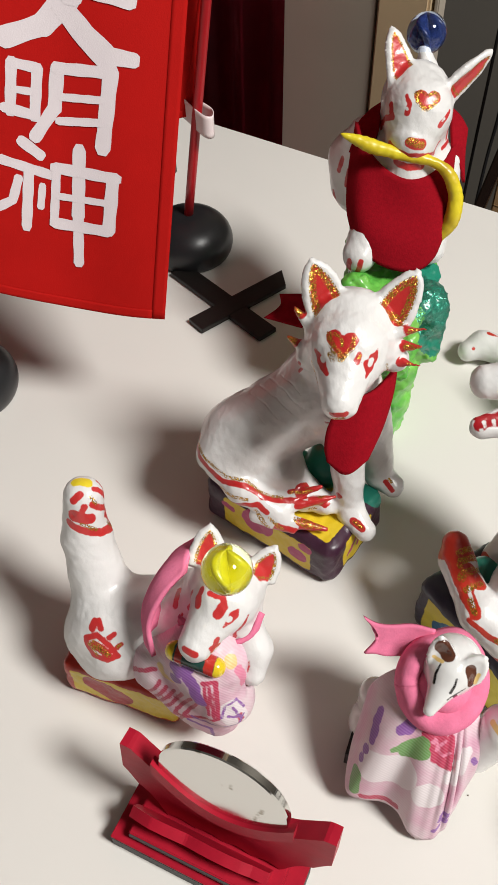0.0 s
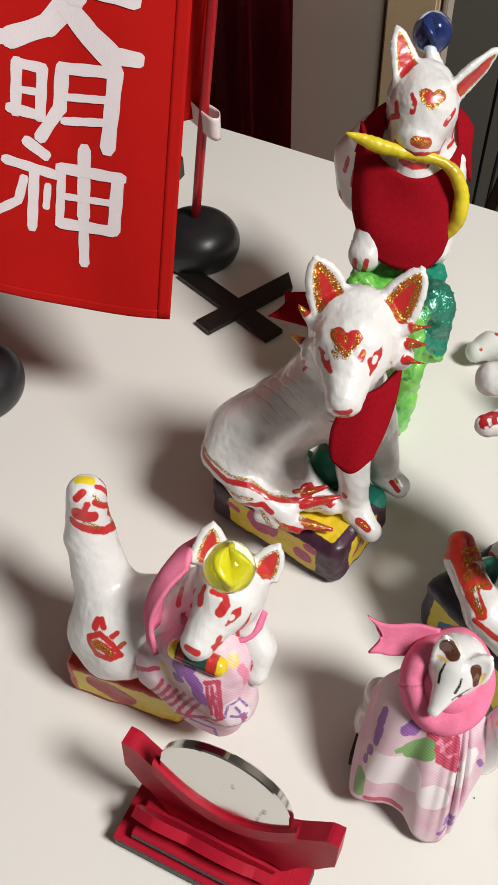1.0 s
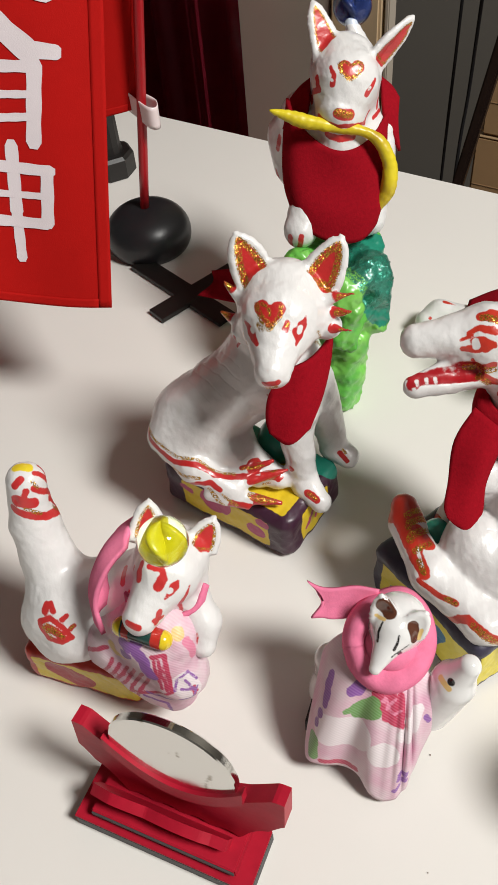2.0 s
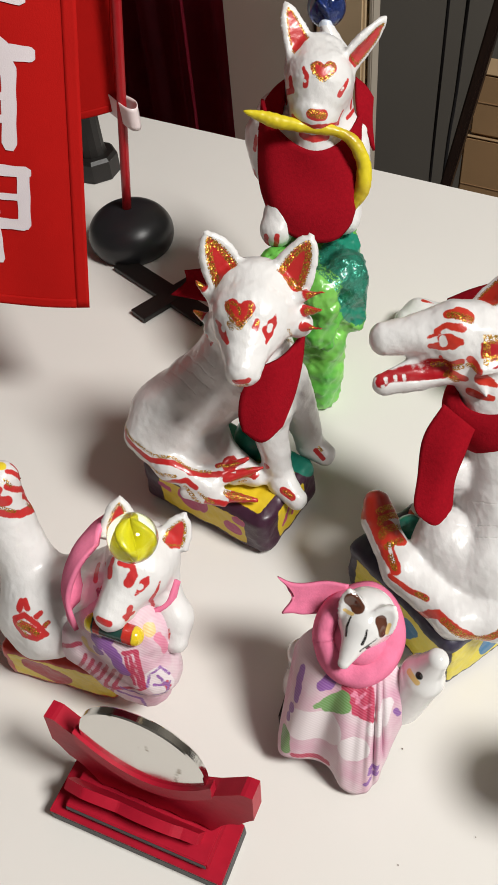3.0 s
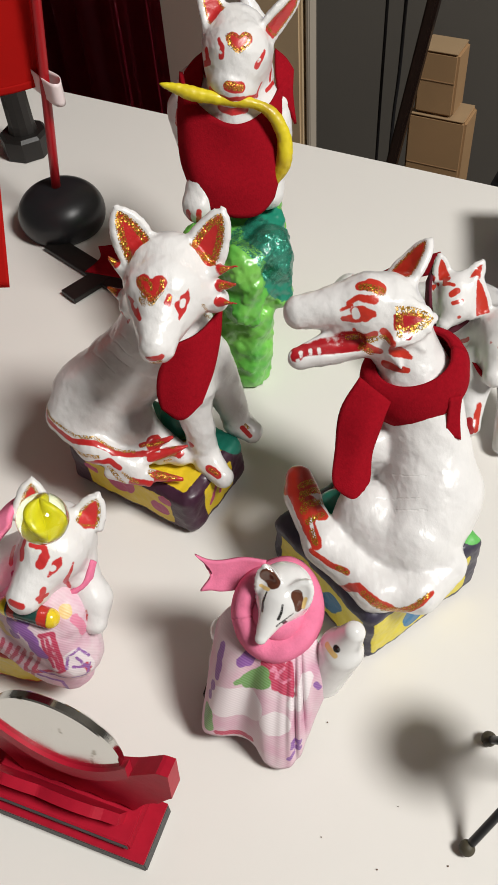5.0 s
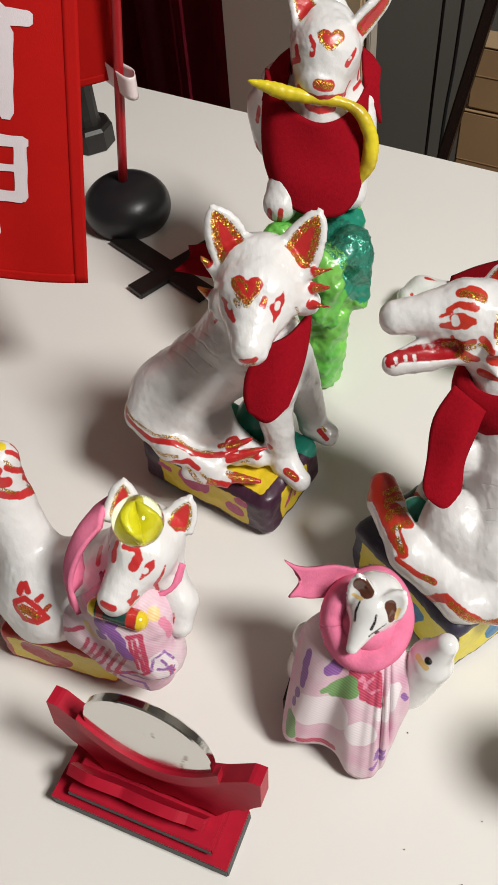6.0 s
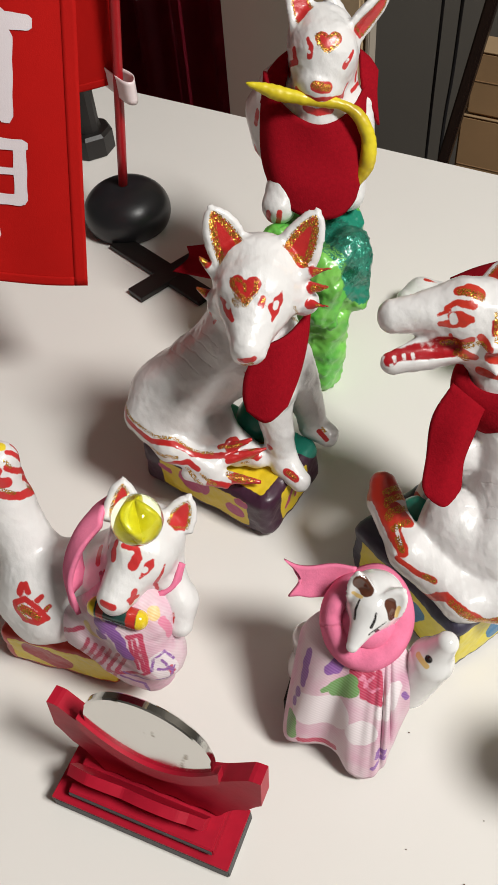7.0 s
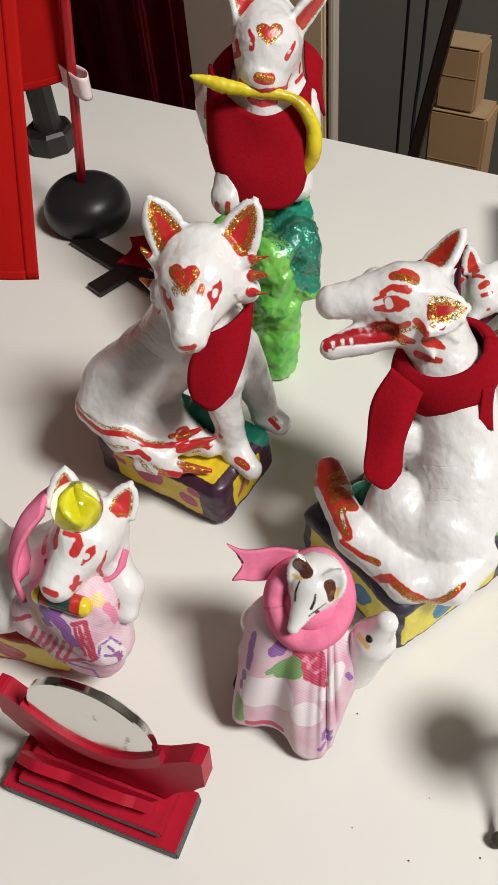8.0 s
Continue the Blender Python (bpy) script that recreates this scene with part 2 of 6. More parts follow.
def sweep(bm, points, radii, sides=10, n=8, flat=1.0):
    """A round or flattened rod along a smooth curve; radii are given point by point."""
    pts, rr = spline(points, n), [float(r[0]) for r in spline([(r,) for r in radii], n)]
    rings, up = [], V((0.13, 0.31, 0.94))
    for i, p in enumerate(pts):
        d = V(pts[min(i + 1, len(pts) - 1)] - pts[max(i - 1, 0)]).normalized()
        a = d.cross(up).normalized()
        b = a.cross(d)
        rings.append([bm.verts.new(V(p) + rr[i] * (math.cos(t) * a + flat * math.sin(t) * b)) for t in np.linspace(0, 2 * math.pi, sides, endpoint=False)])
    for r, s in zip(rings, rings[1:]):
        for i in range(sides):
            bm.faces.new((r[i], r[(i + 1) % sides], s[(i + 1) % sides], s[i]))
    bm.faces.new(rings[0][::-1])
    bm.faces.new(rings[-1])
    return bm


def sheet(bm, rows, thick=1.0, n=6):
    """Cloth of some thickness through rows of points, smooth both ways."""
    rows = [spline(r, n) for r in rows]
    cols = [spline(c, n) for c in zip(*rows)]
    g = np.array(cols)
    du, dv = np.gradient(g, axis=0), np.gradient(g, axis=1)
    nn = np.cross(du, dv)
    nn /= np.linalg.norm(nn, axis=-1, keepdims=True) + 1e-9
    grids = [[[bm.verts.new(p) for p in line] for line in g + s * nn * thick / 2] for s in (1, -1)]
    a, b = len(g), len(g[0])
    for k, q in enumerate(grids):
        for i in range(a - 1):
            for j in range(b - 1):
                f = (q[i][j], q[i + 1][j], q[i + 1][j + 1], q[i][j + 1])
                bm.faces.new(f if k == 0 else f[::-1])
    rim = [(i, 0) for i in range(a)] + [(a - 1, j) for j in range(1, b)] + [(i, b - 1) for i in range(a - 2, -1, -1)] + [(0, j) for j in range(b - 2, 0, -1)]
    for (i, j), (k, l) in zip(rim, rim[1:] + rim[:1]):
        bm.faces.new((grids[0][i][j], grids[0][k][l], grids[1][k][l], grids[1][i][j]))
    return bm


def turned(bm, profile, sides=48, centre=(0, 0)):
    """A solid turned about the z axis from (radius, height) pairs."""
    rings = [[bm.verts.new((centre[0] + r * math.cos(t), centre[1] + r * math.sin(t), z)) for t in np.linspace(0, 2 * math.pi, sides, endpoint=False)] for r, z in profile]
    for r, s in zip(rings, rings[1:]):
        for i in range(sides):
            bm.faces.new((r[i], r[(i + 1) % sides], s[(i + 1) % sides], s[i]))
    bm.faces.new(rings[0][::-1])
    bm.faces.new(rings[-1])
    return bm


# ---- modelled clay: round forms melted into one another on a fine grid ----
def cone_dist(p, a, b, ra, rb):
    a, b = np.array(a, np.float32), np.array(b, np.float32)
    d = b - a
    h = np.clip(((p - a) @ d) / max(float(d @ d), 1e-6), 0, 1)
    return np.linalg.norm(p - a - h[..., None] * d, axis=-1) - (ra + (rb - ra) * h)


def frame_of(base, tip, face):
    u = np.array(tip, np.float32) - np.array(base, np.float32)
    length = float(np.linalg.norm(u))
    u = u / length
    w = np.array(face, np.float32)
    w = w - (w @ u) * u
    w = w / np.linalg.norm(w)
    return u, np.cross(w, u), w, length


def ear_dist(p, base, tip, width, thick, face, cup=0.0):
    """A flat pointed leaf that stands on base, with its hollow side to face."""
    u, v, w, length = frame_of(base, tip, face)
    q = p - np.array(base, np.float32)
    s, x, y = (q @ u) / length, q @ v, q @ w
    sc = np.clip(s, 0, 1)
    half = width / 2 * np.clip(1.0 - sc, 0, 1) ** 0.62 * (0.86 + 0.5 * sc)
    y = y - cup * (x / (width / 2)) ** 2 + cup * 0.6
    along = np.maximum(np.maximum(-s, s - 1), 0) * length
    side = np.maximum(np.abs(x) - half, 0)
    flat = np.abs(y) - thick / 2
    return np.sqrt(np.maximum(flat, 0) ** 2 + side**2 + along**2) + np.minimum(flat, 0) - 0.6


def block_dist(p, centre, half, turn, r):
    c, s = math.cos(radians(turn)), math.sin(radians(turn))
    q = p - np.array(centre, np.float32)
    x, y, z = q[..., 0] * c + q[..., 1] * s, -q[..., 0] * s + q[..., 1] * c, q[..., 2]
    d = np.stack([np.abs(x) - half[0] + r, np.abs(y) - half[1] + r, np.abs(z) - half[2] + r], -1)
    return np.linalg.norm(np.maximum(d, 0), axis=-1) + np.minimum(d.max(-1), 0) - r


def heart_dist(p, at, size, up, right):
    """A heart shape, seen along its normal, through a depth of its size."""
    up, right = np.array(up, np.float32), np.array(right, np.float32)
    up, right = up / np.linalg.norm(up), right / np.linalg.norm(right)
    q = (p - np.array(at, np.float32)) / size
    x, y = np.abs(q @ right), q @ up
    a = np.hypot(x - 0.42, y - 0.35) - 0.52
    b = np.maximum((x + 0.95 * (-y)) / 1.38 - 0.52, y - 0.5)
    b = np.maximum(b, -1.15 - y)
    d = np.minimum(a, np.where(y < 0.35, b, 9))
    return np.maximum(d * size, np.abs(q @ np.cross(right, up)) * size - 1.4 * size)


KINDS = {"cone": cone_dist, "ear": ear_dist, "block": block_dist, "heart": heart_dist}


def reach(kind, args):
    if kind == "cone":
        a, b, ra, rb = args
        return np.minimum(a, b) - max(ra, rb), np.maximum(a, b) + max(ra, rb)
    if kind == "ear":
        return np.minimum(args[0], args[1]) - args[2] * 0.7, np.maximum(args[0], args[1]) + args[2] * 0.7
    if kind == "block":
        r = math.hypot(args[1][0], args[1][1])
        return np.array(args[0]) - (r, r, args[1][2]), np.array(args[0]) + (r, r, args[1][2])
    return np.array(args[0]) - 3 * args[1], np.array(args[0]) + 3 * args[1]


def lay_paint(me, verts, material, paints):
    """Each paint becomes an attribute: the depth in mm inside its edge."""
    p = verts.astype(np.float32)
    paints = {attr: () for attr in ("crease", *LAYERS.get(material.name, ()))} | (paints or {})
    for attr, shapes in paints.items():
        d = np.full(len(p), 50.0, np.float32)
        for s in shapes:
            args = s[1:]
            if s[0] == "line":
                # a brush stroke: it follows the surface in short steps
                knots = [np.array(q, np.float32) for q in args[0]]
                line = knots[:1]
                for a, b in zip(knots, knots[1:]):
                    steps = max(1, int(np.linalg.norm(b - a) / 1.6))
                    line += [a + (b - a) * i / steps for i in range(1, steps + 1)]
                if len(line) == 1:
                    line = line * 2
                line = [p[np.argpartition(((p - q) ** 2).sum(1), 6)[:6]].mean(0) for q in line]
                for i in range(len(line) - 1):
                    r0, r1 = (args[1] + (args[2] - args[1]) * k / (len(line) - 1) for k in (i, i + 1))
                    d = np.minimum(d, cone_dist(p, line[i], line[i + 1], r0, r1))
                continue
            if s[0] == "rim":
                d = np.minimum(d, np.maximum(leaf_paint(p, *args[:4], 0.9, 0.05), -leaf_paint(p, *args[:4], args[4], args[5])))
                continue
            if s[0] == "leaf":
                d = np.minimum(d, leaf_paint(p, *args))
            elif s[0] == "below":
                d = np.minimum(d, p[:, 2] - args[0])
            else:
                d = np.minimum(d, KINDS[s[0]](p, *args))
        layer = me.attributes.new(attr, "FLOAT", "POINT")
        layer.data.foreach_set("value", -d)


def clay(name, forms, material, paints=None, voxel=0.8, melt=3.0, lumps=0.35, base_z=0.0, floor=None, seed=0.0):
    """One mesh melted from forms (kind, arguments..., optional {"k": melt, "cut": True}); paints: attribute -> forms."""
    forms = [(f[0], f[1:-1] if isinstance(f[-1], dict) else f[1:], f[-1] if isinstance(f[-1], dict) else {}) for f in forms]
    boxes = [reach(k, a) for k, a, o in forms if not o.get("cut")]
    lo = np.min([b[0] for b in boxes], 0) - 3
    hi = np.max([b[1] for b in boxes], 0) + 3
    n = np.ceil((hi - lo) / voxel).astype(int) + 1
    axes = [lo[i] + voxel * np.arange(n[i]) for i in range(3)]
    field = np.full(n, 50.0, np.float32)
    for kind, args, opt in forms:
        k = opt.get("k", melt)
        a, b = reach(kind, args)
        i0 = np.clip(((np.array(a) - k - 3 - lo) / voxel).astype(int), 0, n)
        i1 = np.clip(((np.array(b) + k + 3 - lo) / voxel).astype(int) + 1, 0, n)
        if (i1 <= i0).any():
            continue
        p = np.stack(np.meshgrid(*[axes[j][i0[j] : i1[j]] for j in range(3)], indexing="ij"), -1).astype(np.float32)
        d = KINDS[kind](p, *args)
        s = tuple(slice(i0[j], i1[j]) for j in range(3))
        old = field[s]
        if opt.get("cut"):
            h = np.maximum(k - np.abs(old + d), 0) / k
            field[s] = np.maximum(old, -d) + h * h * k / 4
        else:
            h = np.maximum(k - np.abs(old - d), 0) / k
            field[s] = np.minimum(old, d) - h * h * k / 4
    if lumps:
        x, y, z = (axes[0][:, None, None] + seed).astype(np.float32), axes[1][None, :, None].astype(np.float32), axes[2][None, None, :].astype(np.float32)
        wave = np.sin(0.31 * x + 0.9 * np.sin(0.23 * y)) * np.sin(0.27 * y + 0.8 * np.sin(0.29 * z)) * np.sin(0.33 * z + 0.9 * np.sin(0.21 * x))
        fine = np.sin(1.05 * x + np.sin(0.9 * z)) * np.sin(0.95 * y + np.sin(1.1 * x)) * np.sin(1.0 * z + np.sin(0.8 * y))
        field += lumps * (wave + 0.42 * fine)
    if floor is not None:
        field = np.maximum(field, (floor - axes[2])[None, None, :].astype(np.float32))
    inside = field < 0
    # one vertex to each cell that the surface crosses, at the mean of its edge crossings
    m = n - 1
    total, count = np.zeros((*m, 3), np.float32), np.zeros(m, np.float32)
    for ax in range(3):
        lower = [slice(None)] * 3
        upper = [slice(None)] * 3
        lower[ax], upper[ax] = slice(0, -1), slice(1, None)
        f0, f1 = field[tuple(lower)], field[tuple(upper)]
        cross = (f0 < 0) != (f1 < 0)
        t = np.where(cross, f0 / np.where(cross, f0 - f1, 1), 0)
        o1, o2 = [i for i in range(3) if i != ax]
        for d1 in (0, 1):
            for d2 in (0, 1):
                s = [slice(None)] * 3
                s[o1], s[o2] = slice(d1, d1 + m[o1]), slice(d2, d2 + m[o2])
                c = cross[tuple(s)]
                count += c
                total[..., ax] += np.where(c, t[tuple(s)], 0)
                total[..., o1] += np.where(c, d1, 0)
                total[..., o2] += np.where(c, d2, 0)
    live = count > 0
    index = np.full(m, -1, np.int64)
    index[live] = np.arange(int(live.sum()))
    verts = (np.argwhere(live) + total[live] / count[live][:, None]) * voxel + lo
    quads = []
    for ax in range(3):
        o1, o2 = [(1, 2), (2, 0), (0, 1)][ax]
        lower = [slice(1, -1)] * 3
        upper = [slice(1, -1)] * 3
        lower[ax], upper[ax] = slice(0, -1), slice(1, None)
        a, b = inside[tuple(lower)], inside[tuple(upper)]
        for flip in (False, True):
            e = np.argwhere((a & ~b) if not flip else (~a & b))
            if not len(e):
                continue
            e[:, o1] += 1
            e[:, o2] += 1
            corners = []
            for d1, d2 in ((-1, -1), (0, -1), (0, 0), (-1, 0)):
                c = e.copy()
                c[:, o1] += d1
                c[:, o2] += d2
                corners.append(index[c[:, 0], c[:, 1], c[:, 2]])
            q = np.stack(corners, 1)
            quads.append(q[:, ::-1] if flip else q)
    quads = np.concatenate(quads)
    origin = np.array([verts[:, 0].mean(), verts[:, 1].mean(), base_z])
    me = bpy.data.meshes.new(name)
    me.from_pydata(((verts - origin) * MM).tolist(), [], quads.tolist())
    lay_paint(me, verts, material, paints)
    finish(me, material)
    ob = new(name, me)
    ob.location = V(origin) * MM
    return ob


def leaf_paint(p, base, tip, width, face, inset=1.2, start=0.0):
    """Paint on the hollow side of an ear, up to inset from its rim."""
    u, v, w, length = frame_of(base, tip, face)
    q = p - np.array(base, np.float32)
    s, x, y = (q @ u) / length, q @ v, q @ w
    sc = np.clip(s, 0, 1)
    half = width / 2 * np.clip(1.0 - sc, 0, 1) ** 0.62 * (0.86 + 0.5 * sc) - inset
    return np.maximum(np.maximum(np.abs(x) - half, (start - s) * length), np.maximum(0.0 - y, y - 4.0))


# ---- brush strokes on the figures: points in mm, and the brush's half width at both ends ----
PAINT_A = {}
PAINT_A["red"] = [("line", [(29.6, 231, 115.7), (31.9, 226.5, 113.1)], 2.7, 1.2), ("line", [(35.3, 229.1, 116.1), (32.1, 226, 112.8)], 2.6, 1.2), ("line", [(30.8, 229.5, 115.3), (34.2, 228.7, 115.5)], 2.2, 2.2), ("line", [(44.2, 229.2, 112.3), (43, 227.2, 110.2)], 0.3, 1.6), ("line", [(42.8, 227, 110.2), (41.9, 225.1, 107.7), (40.3, 222.2, 106.3)], 2.1, 0.5), ("line", [(40.6, 224.9, 109.6), (41.1, 224.1, 107.6)], 1.4, 1.2), ("line", [(38.1, 226, 112.8), (37.4, 224.5, 111.3)], 1, 1.2), ("line", [(24.1, 231.9, 109.9), (25.8, 227.8, 108.2)], 0.5, 1.7), ("line", [(25.8, 227.8, 108.2), (27.6, 222.5, 107.4)], 1.9, 0.8), ("line", [(50.9, 249.1, 79.8), (47.6, 240.1, 82.8)], 0.8, 0.5)]
PAINT_A["red"] += [("line", [(19.5, 238.8, 97.2), (19.9, 244.8, 88)], 0.8, 0.8), ("line", [(29.2, 211.9, 99.3), (33.5, 211.4, 99.9)], 1.2, 1.2), ("line", [(29.6, 232.2, 74), (34.1, 230.8, 74.7), (38.9, 230.4, 75.9)], 0.45, 0.45), ("line", [(-18.3, 251.3, 47.6), (-18.5, 239.9, 49.7), (-14.2, 233.2, 46.7), (-8.7, 229.1, 43.8), (-2.1, 226.7, 44.7), (2.9, 225.7, 42.8), (6.6, 224.3, 40.4), (12.1, 224.2, 38.1)], 1, 1.3), ("line", [(12.1, 224.2, 38.1), (17.6, 225, 37.3), (24.2, 224, 36.1), (31.1, 226, 32.4), (36.8, 226.9, 37.3)], 1.3, 1), ("line", [(-10.6, 230.9, 39.3), (-6.4, 226.6, 35.7), (0, 222.4, 37.8), (4.9, 221.8, 38.3), (8.1, 220, 35.9)], 1, 1.2)]
PAINT_A["red"] += [("line", [(16.9, 227.5, 39.5), (24.2, 228, 39.9), (29.2, 228.8, 41)], 0.9, 1.1), ("line", [(12.5, 217.8, 30.9), (17, 216.7, 27.5)], 1.2, 0.9), ("line", [(20.5, 218.9, 31.1), (26.7, 217.4, 27.6), (31.4, 217.6, 27.1)], 1.3, 1.2), ("line", [(20.4, 223.2, 35.7), (24.9, 224, 34.7)], 1.6, 1.4), ("line", [(42.7, 221.9, 27.5), (45.7, 219.4, 26.3)], 1.7, 1.6), ("line", [(57.2, 242.1, 27.2), (60, 239.6, 24.5)], 1.1, 1)]
PAINT_A["gold"] = [("line", [(28.4, 232.5, 115.8), (29.1, 229.2, 113.9), (31.9, 225.1, 112)], 1, 1.4), ("line", [(36.4, 230.1, 116.9), (35.7, 227.4, 114.5), (32.4, 225.1, 112.1)], 0.7, 0.8), ("line", [(32.1, 230, 116), (32.4, 228.2, 114.7)], 0.6, 0.6), ("line", [(28.6, 227.3, 111.7), (29.6, 225.3, 111)], 1.1, 0.9), ("line", [(30, 232.1, 116.6), (31.4, 230.8, 116.3)], 0.6, 0.5), ("line", [(38.3, 225.8, 112.5), (37.7, 225.2, 112)], 0.5, 0.5), ("line", [(48, 230.6, 104.2), (50.7, 249.7, 80.3)], 0.5, 0.6), ("line", [(50.9, 249.2, 79.9), (48.1, 241.3, 82.8)], 0.6, 0.5), ("line", [(23.1, 231.3, 104.9), (24.9, 225, 101.1)], 0.5, 0.6), ("line", [(30.1, 212.5, 96.8), (32.9, 211.7, 98)], 1, 1)]
PAINT_A["gold"] += [("line", [(-18.1, 251.8, 48.1), (-17.6, 239.5, 50.9), (-12.8, 233.2, 48.7), (-7.1, 229.6, 46), (1.2, 228.3, 44.8), (5.5, 225.9, 41.5), (14.3, 226, 38.1)], 0.6, 0.7), ("line", [(-11.1, 231.2, 39.6), (-5.8, 224.9, 40.6), (0.7, 223, 40.3)], 0.7, 0.8), ("line", [(17.6, 227, 39.1), (25.7, 227.7, 39.6)], 0.6, 0.6), ("line", [(4, 221.3, 35.3), (5.9, 219.8, 32.5), (8.6, 218.1, 28.9)], 0.9, 1.2), ("line", [(9.4, 219, 33.7), (13.9, 217.4, 29.2)], 0.8, 0.9), ("line", [(20, 220.1, 31.5), (24.9, 217.7, 29.4)], 1.5, 1.2), ("line", [(25.2, 226.2, 29.9), (27.8, 226.1, 30.8)], 0.7, 0.6), ("line", [(42.9, 221.8, 27.5), (45.5, 219.5, 26.3)], 0.8, 0.7)]
PAINT_A["gold"] += [("line", [(58.3, 243.1, 28.3), (59.8, 241.9, 26.8)], 0.6, 0.6)]
PAINT_A["white"] = [("line", [(42, 226, 109.6), (41.9, 225.6, 108.9)], 1.3, 1.2), ("line", [(26.3, 228.1, 109.4), (26.5, 227.5, 109)], 1, 0.9)]
PAINT_E = {}
PAINT_E["red"] = [("line", [(94.8, 216, 111.1), (97.9, 216.6, 113), (102.7, 214.7, 112.7)], 0.7, 1.5), ("line", [(93.1, 213.9, 106.7), (96, 213.4, 107.3)], 0.9, 1.4), ("line", [(96.1, 214.3, 109.6), (98.8, 213.6, 110.3), (102.5, 212.2, 109.1)], 1.2, 0.9), ("line", [(96, 213.2, 106.8), (99.1, 212.3, 107.7), (102.5, 212, 108.8)], 1.3, 0.7), ("line", [(98.8, 213.2, 109.5), (99.7, 212.1, 107.9)], 1.6, 1.6), ("line", [(92.7, 215.3, 109.2), (95.8, 215.2, 110.7)], 0.5, 0.6), ("line", [(99.3, 220, 114.8), (105, 218.1, 114.5)], 1.8, 2.4), ("line", [(101.9, 220.8, 115.4), (104.9, 219.6, 115.1)], 1.4, 1.2), ("line", [(95.6, 214.4, 98.1), (102.7, 210.6, 102)], 1, 1.3), ("line", [(96.5, 212.4, 103.1), (98.3, 213.7, 100.3)], 0.7, 0.6)]
PAINT_E["red"] += [("line", [(99.5, 211.3, 97.4), (104.5, 209.2, 95.2)], 1.9, 1.2), ("line", [(105.5, 210.4, 103.2), (107.6, 206.8, 100.4)], 1.3, 1.6), ("line", [(109.3, 208.3, 96.4), (114.5, 206.9, 93.5)], 2.2, 0.8), ("line", [(107, 208.7, 89.8), (113.3, 204.8, 89.6)], 1.8, 1), ("line", [(105.3, 215.1, 79.8), (106.4, 206.2, 81.9)], 1.6, 0.8), ("line", [(86.6, 211, 95.8), (96.7, 211.3, 95.8)], 1, 1.4), ("line", [(107.9, 201.2, 74.8), (110.6, 196.6, 73.7)], 0.5, 0.8), ("line", [(73.5, 195.6, 49.1), (75.2, 188.2, 46.9), (77, 178.8, 44.3), (78.8, 170.8, 44.2)], 4.2, 2), ("line", [(76.9, 193.9, 49.1), (85.6, 202.4, 30.1)], 4.9, 4.9), ("line", [(77.8, 185.5, 46.7), (81.8, 182.3, 45.5)], 4.2, 3)]
PAINT_E["red"] += [("line", [(76.8, 169.7, 42), (82.8, 164.4, 40.4), (88, 160.7, 41.1)], 1, 1.2), ("line", [(83.4, 165.4, 27.7), (91, 155.4, 39.1), (95.9, 150.3, 37.6), (103.8, 149.3, 31.3)], 1.2, 2), ("line", [(103.8, 149.3, 31.3), (110.6, 148.3, 36.6), (115, 150.9, 38.8)], 2, 0.8)]
PAINT_E["dark"] = [("line", [(77.4, 210.9, 95.6), (80.9, 212.6, 95.7), (88.2, 211.5, 95.7), (95.6, 211.5, 95.7)], 2.3, 1.4), ("line", [(77.3, 213.8, 96), (84.7, 213.1, 96.2)], 1.6, 1.4), ("line", [(111.6, 211.6, 106.6), (117, 212.9, 105.4)], 1.7, 1.4), ("line", [(114.6, 211.8, 105.2), (112.8, 208.8, 100.9)], 2.5, 1.4)]
PAINT_E["white"] = [("line", [(96.6, 214, 109.3), (96.9, 213.4, 108.3)], 1.2, 1.3), ("line", [(78, 180.4, 45.2), (78.6, 173.5, 44.8)], 0.6, 0.6), ("line", [(79, 211.9, 95.5), (78.8, 209.4, 95.8)], 0.7, 0.4), ("line", [(82, 212.2, 95.6), (81.8, 209.8, 95.9)], 0.7, 0.4), ("line", [(84.9, 212.2, 95.7), (84.8, 209.7, 96)], 0.7, 0.4)]
PAINT_E["gold"] = [("line", [(99.5, 219.5, 114.7), (105.4, 217.2, 114)], 1.2, 1.6), ("line", [(94.9, 214.5, 98.1), (102.8, 210.3, 100.3)], 1.2, 1.2), ("line", [(99.1, 210.9, 96.9), (101.9, 209.4, 94.8)], 1.4, 1), ("line", [(105.1, 209.9, 100.9), (107, 207.4, 100)], 1, 0.8), ("line", [(105.1, 212.5, 79.3), (106.2, 206.7, 81.4)], 1.1, 0.7), ("line", [(74.4, 222.1, 103.9), (75.9, 219.5, 101.1)], 0.4, 0.4), ("line", [(75.8, 193, 48.8), (81.2, 195.5, 47)], 1.1, 1.1), ("line", [(75.8, 188.7, 47.4), (85.2, 204.2, 29.7)], 1.3, 1.3), ("line", [(76.1, 184.4, 45.8), (85.3, 196.1, 32.8)], 1.5, 1.3), ("line", [(77.1, 180.1, 44.8), (82.6, 182.2, 45.1)], 1.2, 1), ("line", [(77.8, 176.1, 44.6), (78.7, 171.4, 44.4)], 1.2, 1)]
PAINT_E["gold"] += [("line", [(85.4, 162.6, 41), (87.7, 160.8, 40.9)], 1, 1), ("line", [(92.6, 153.1, 38.5), (95.5, 150.2, 37.2)], 1.2, 1.4), ("line", [(95.5, 150.2, 37.2), (99.8, 149.3, 33.4), (104.5, 148.8, 32.8)], 1.6, 1.6), ("line", [(104.5, 148.8, 32.8), (108.7, 148.2, 36.1), (113.6, 150.3, 38.8)], 1.6, 0.8)]
PAINT_B = {}
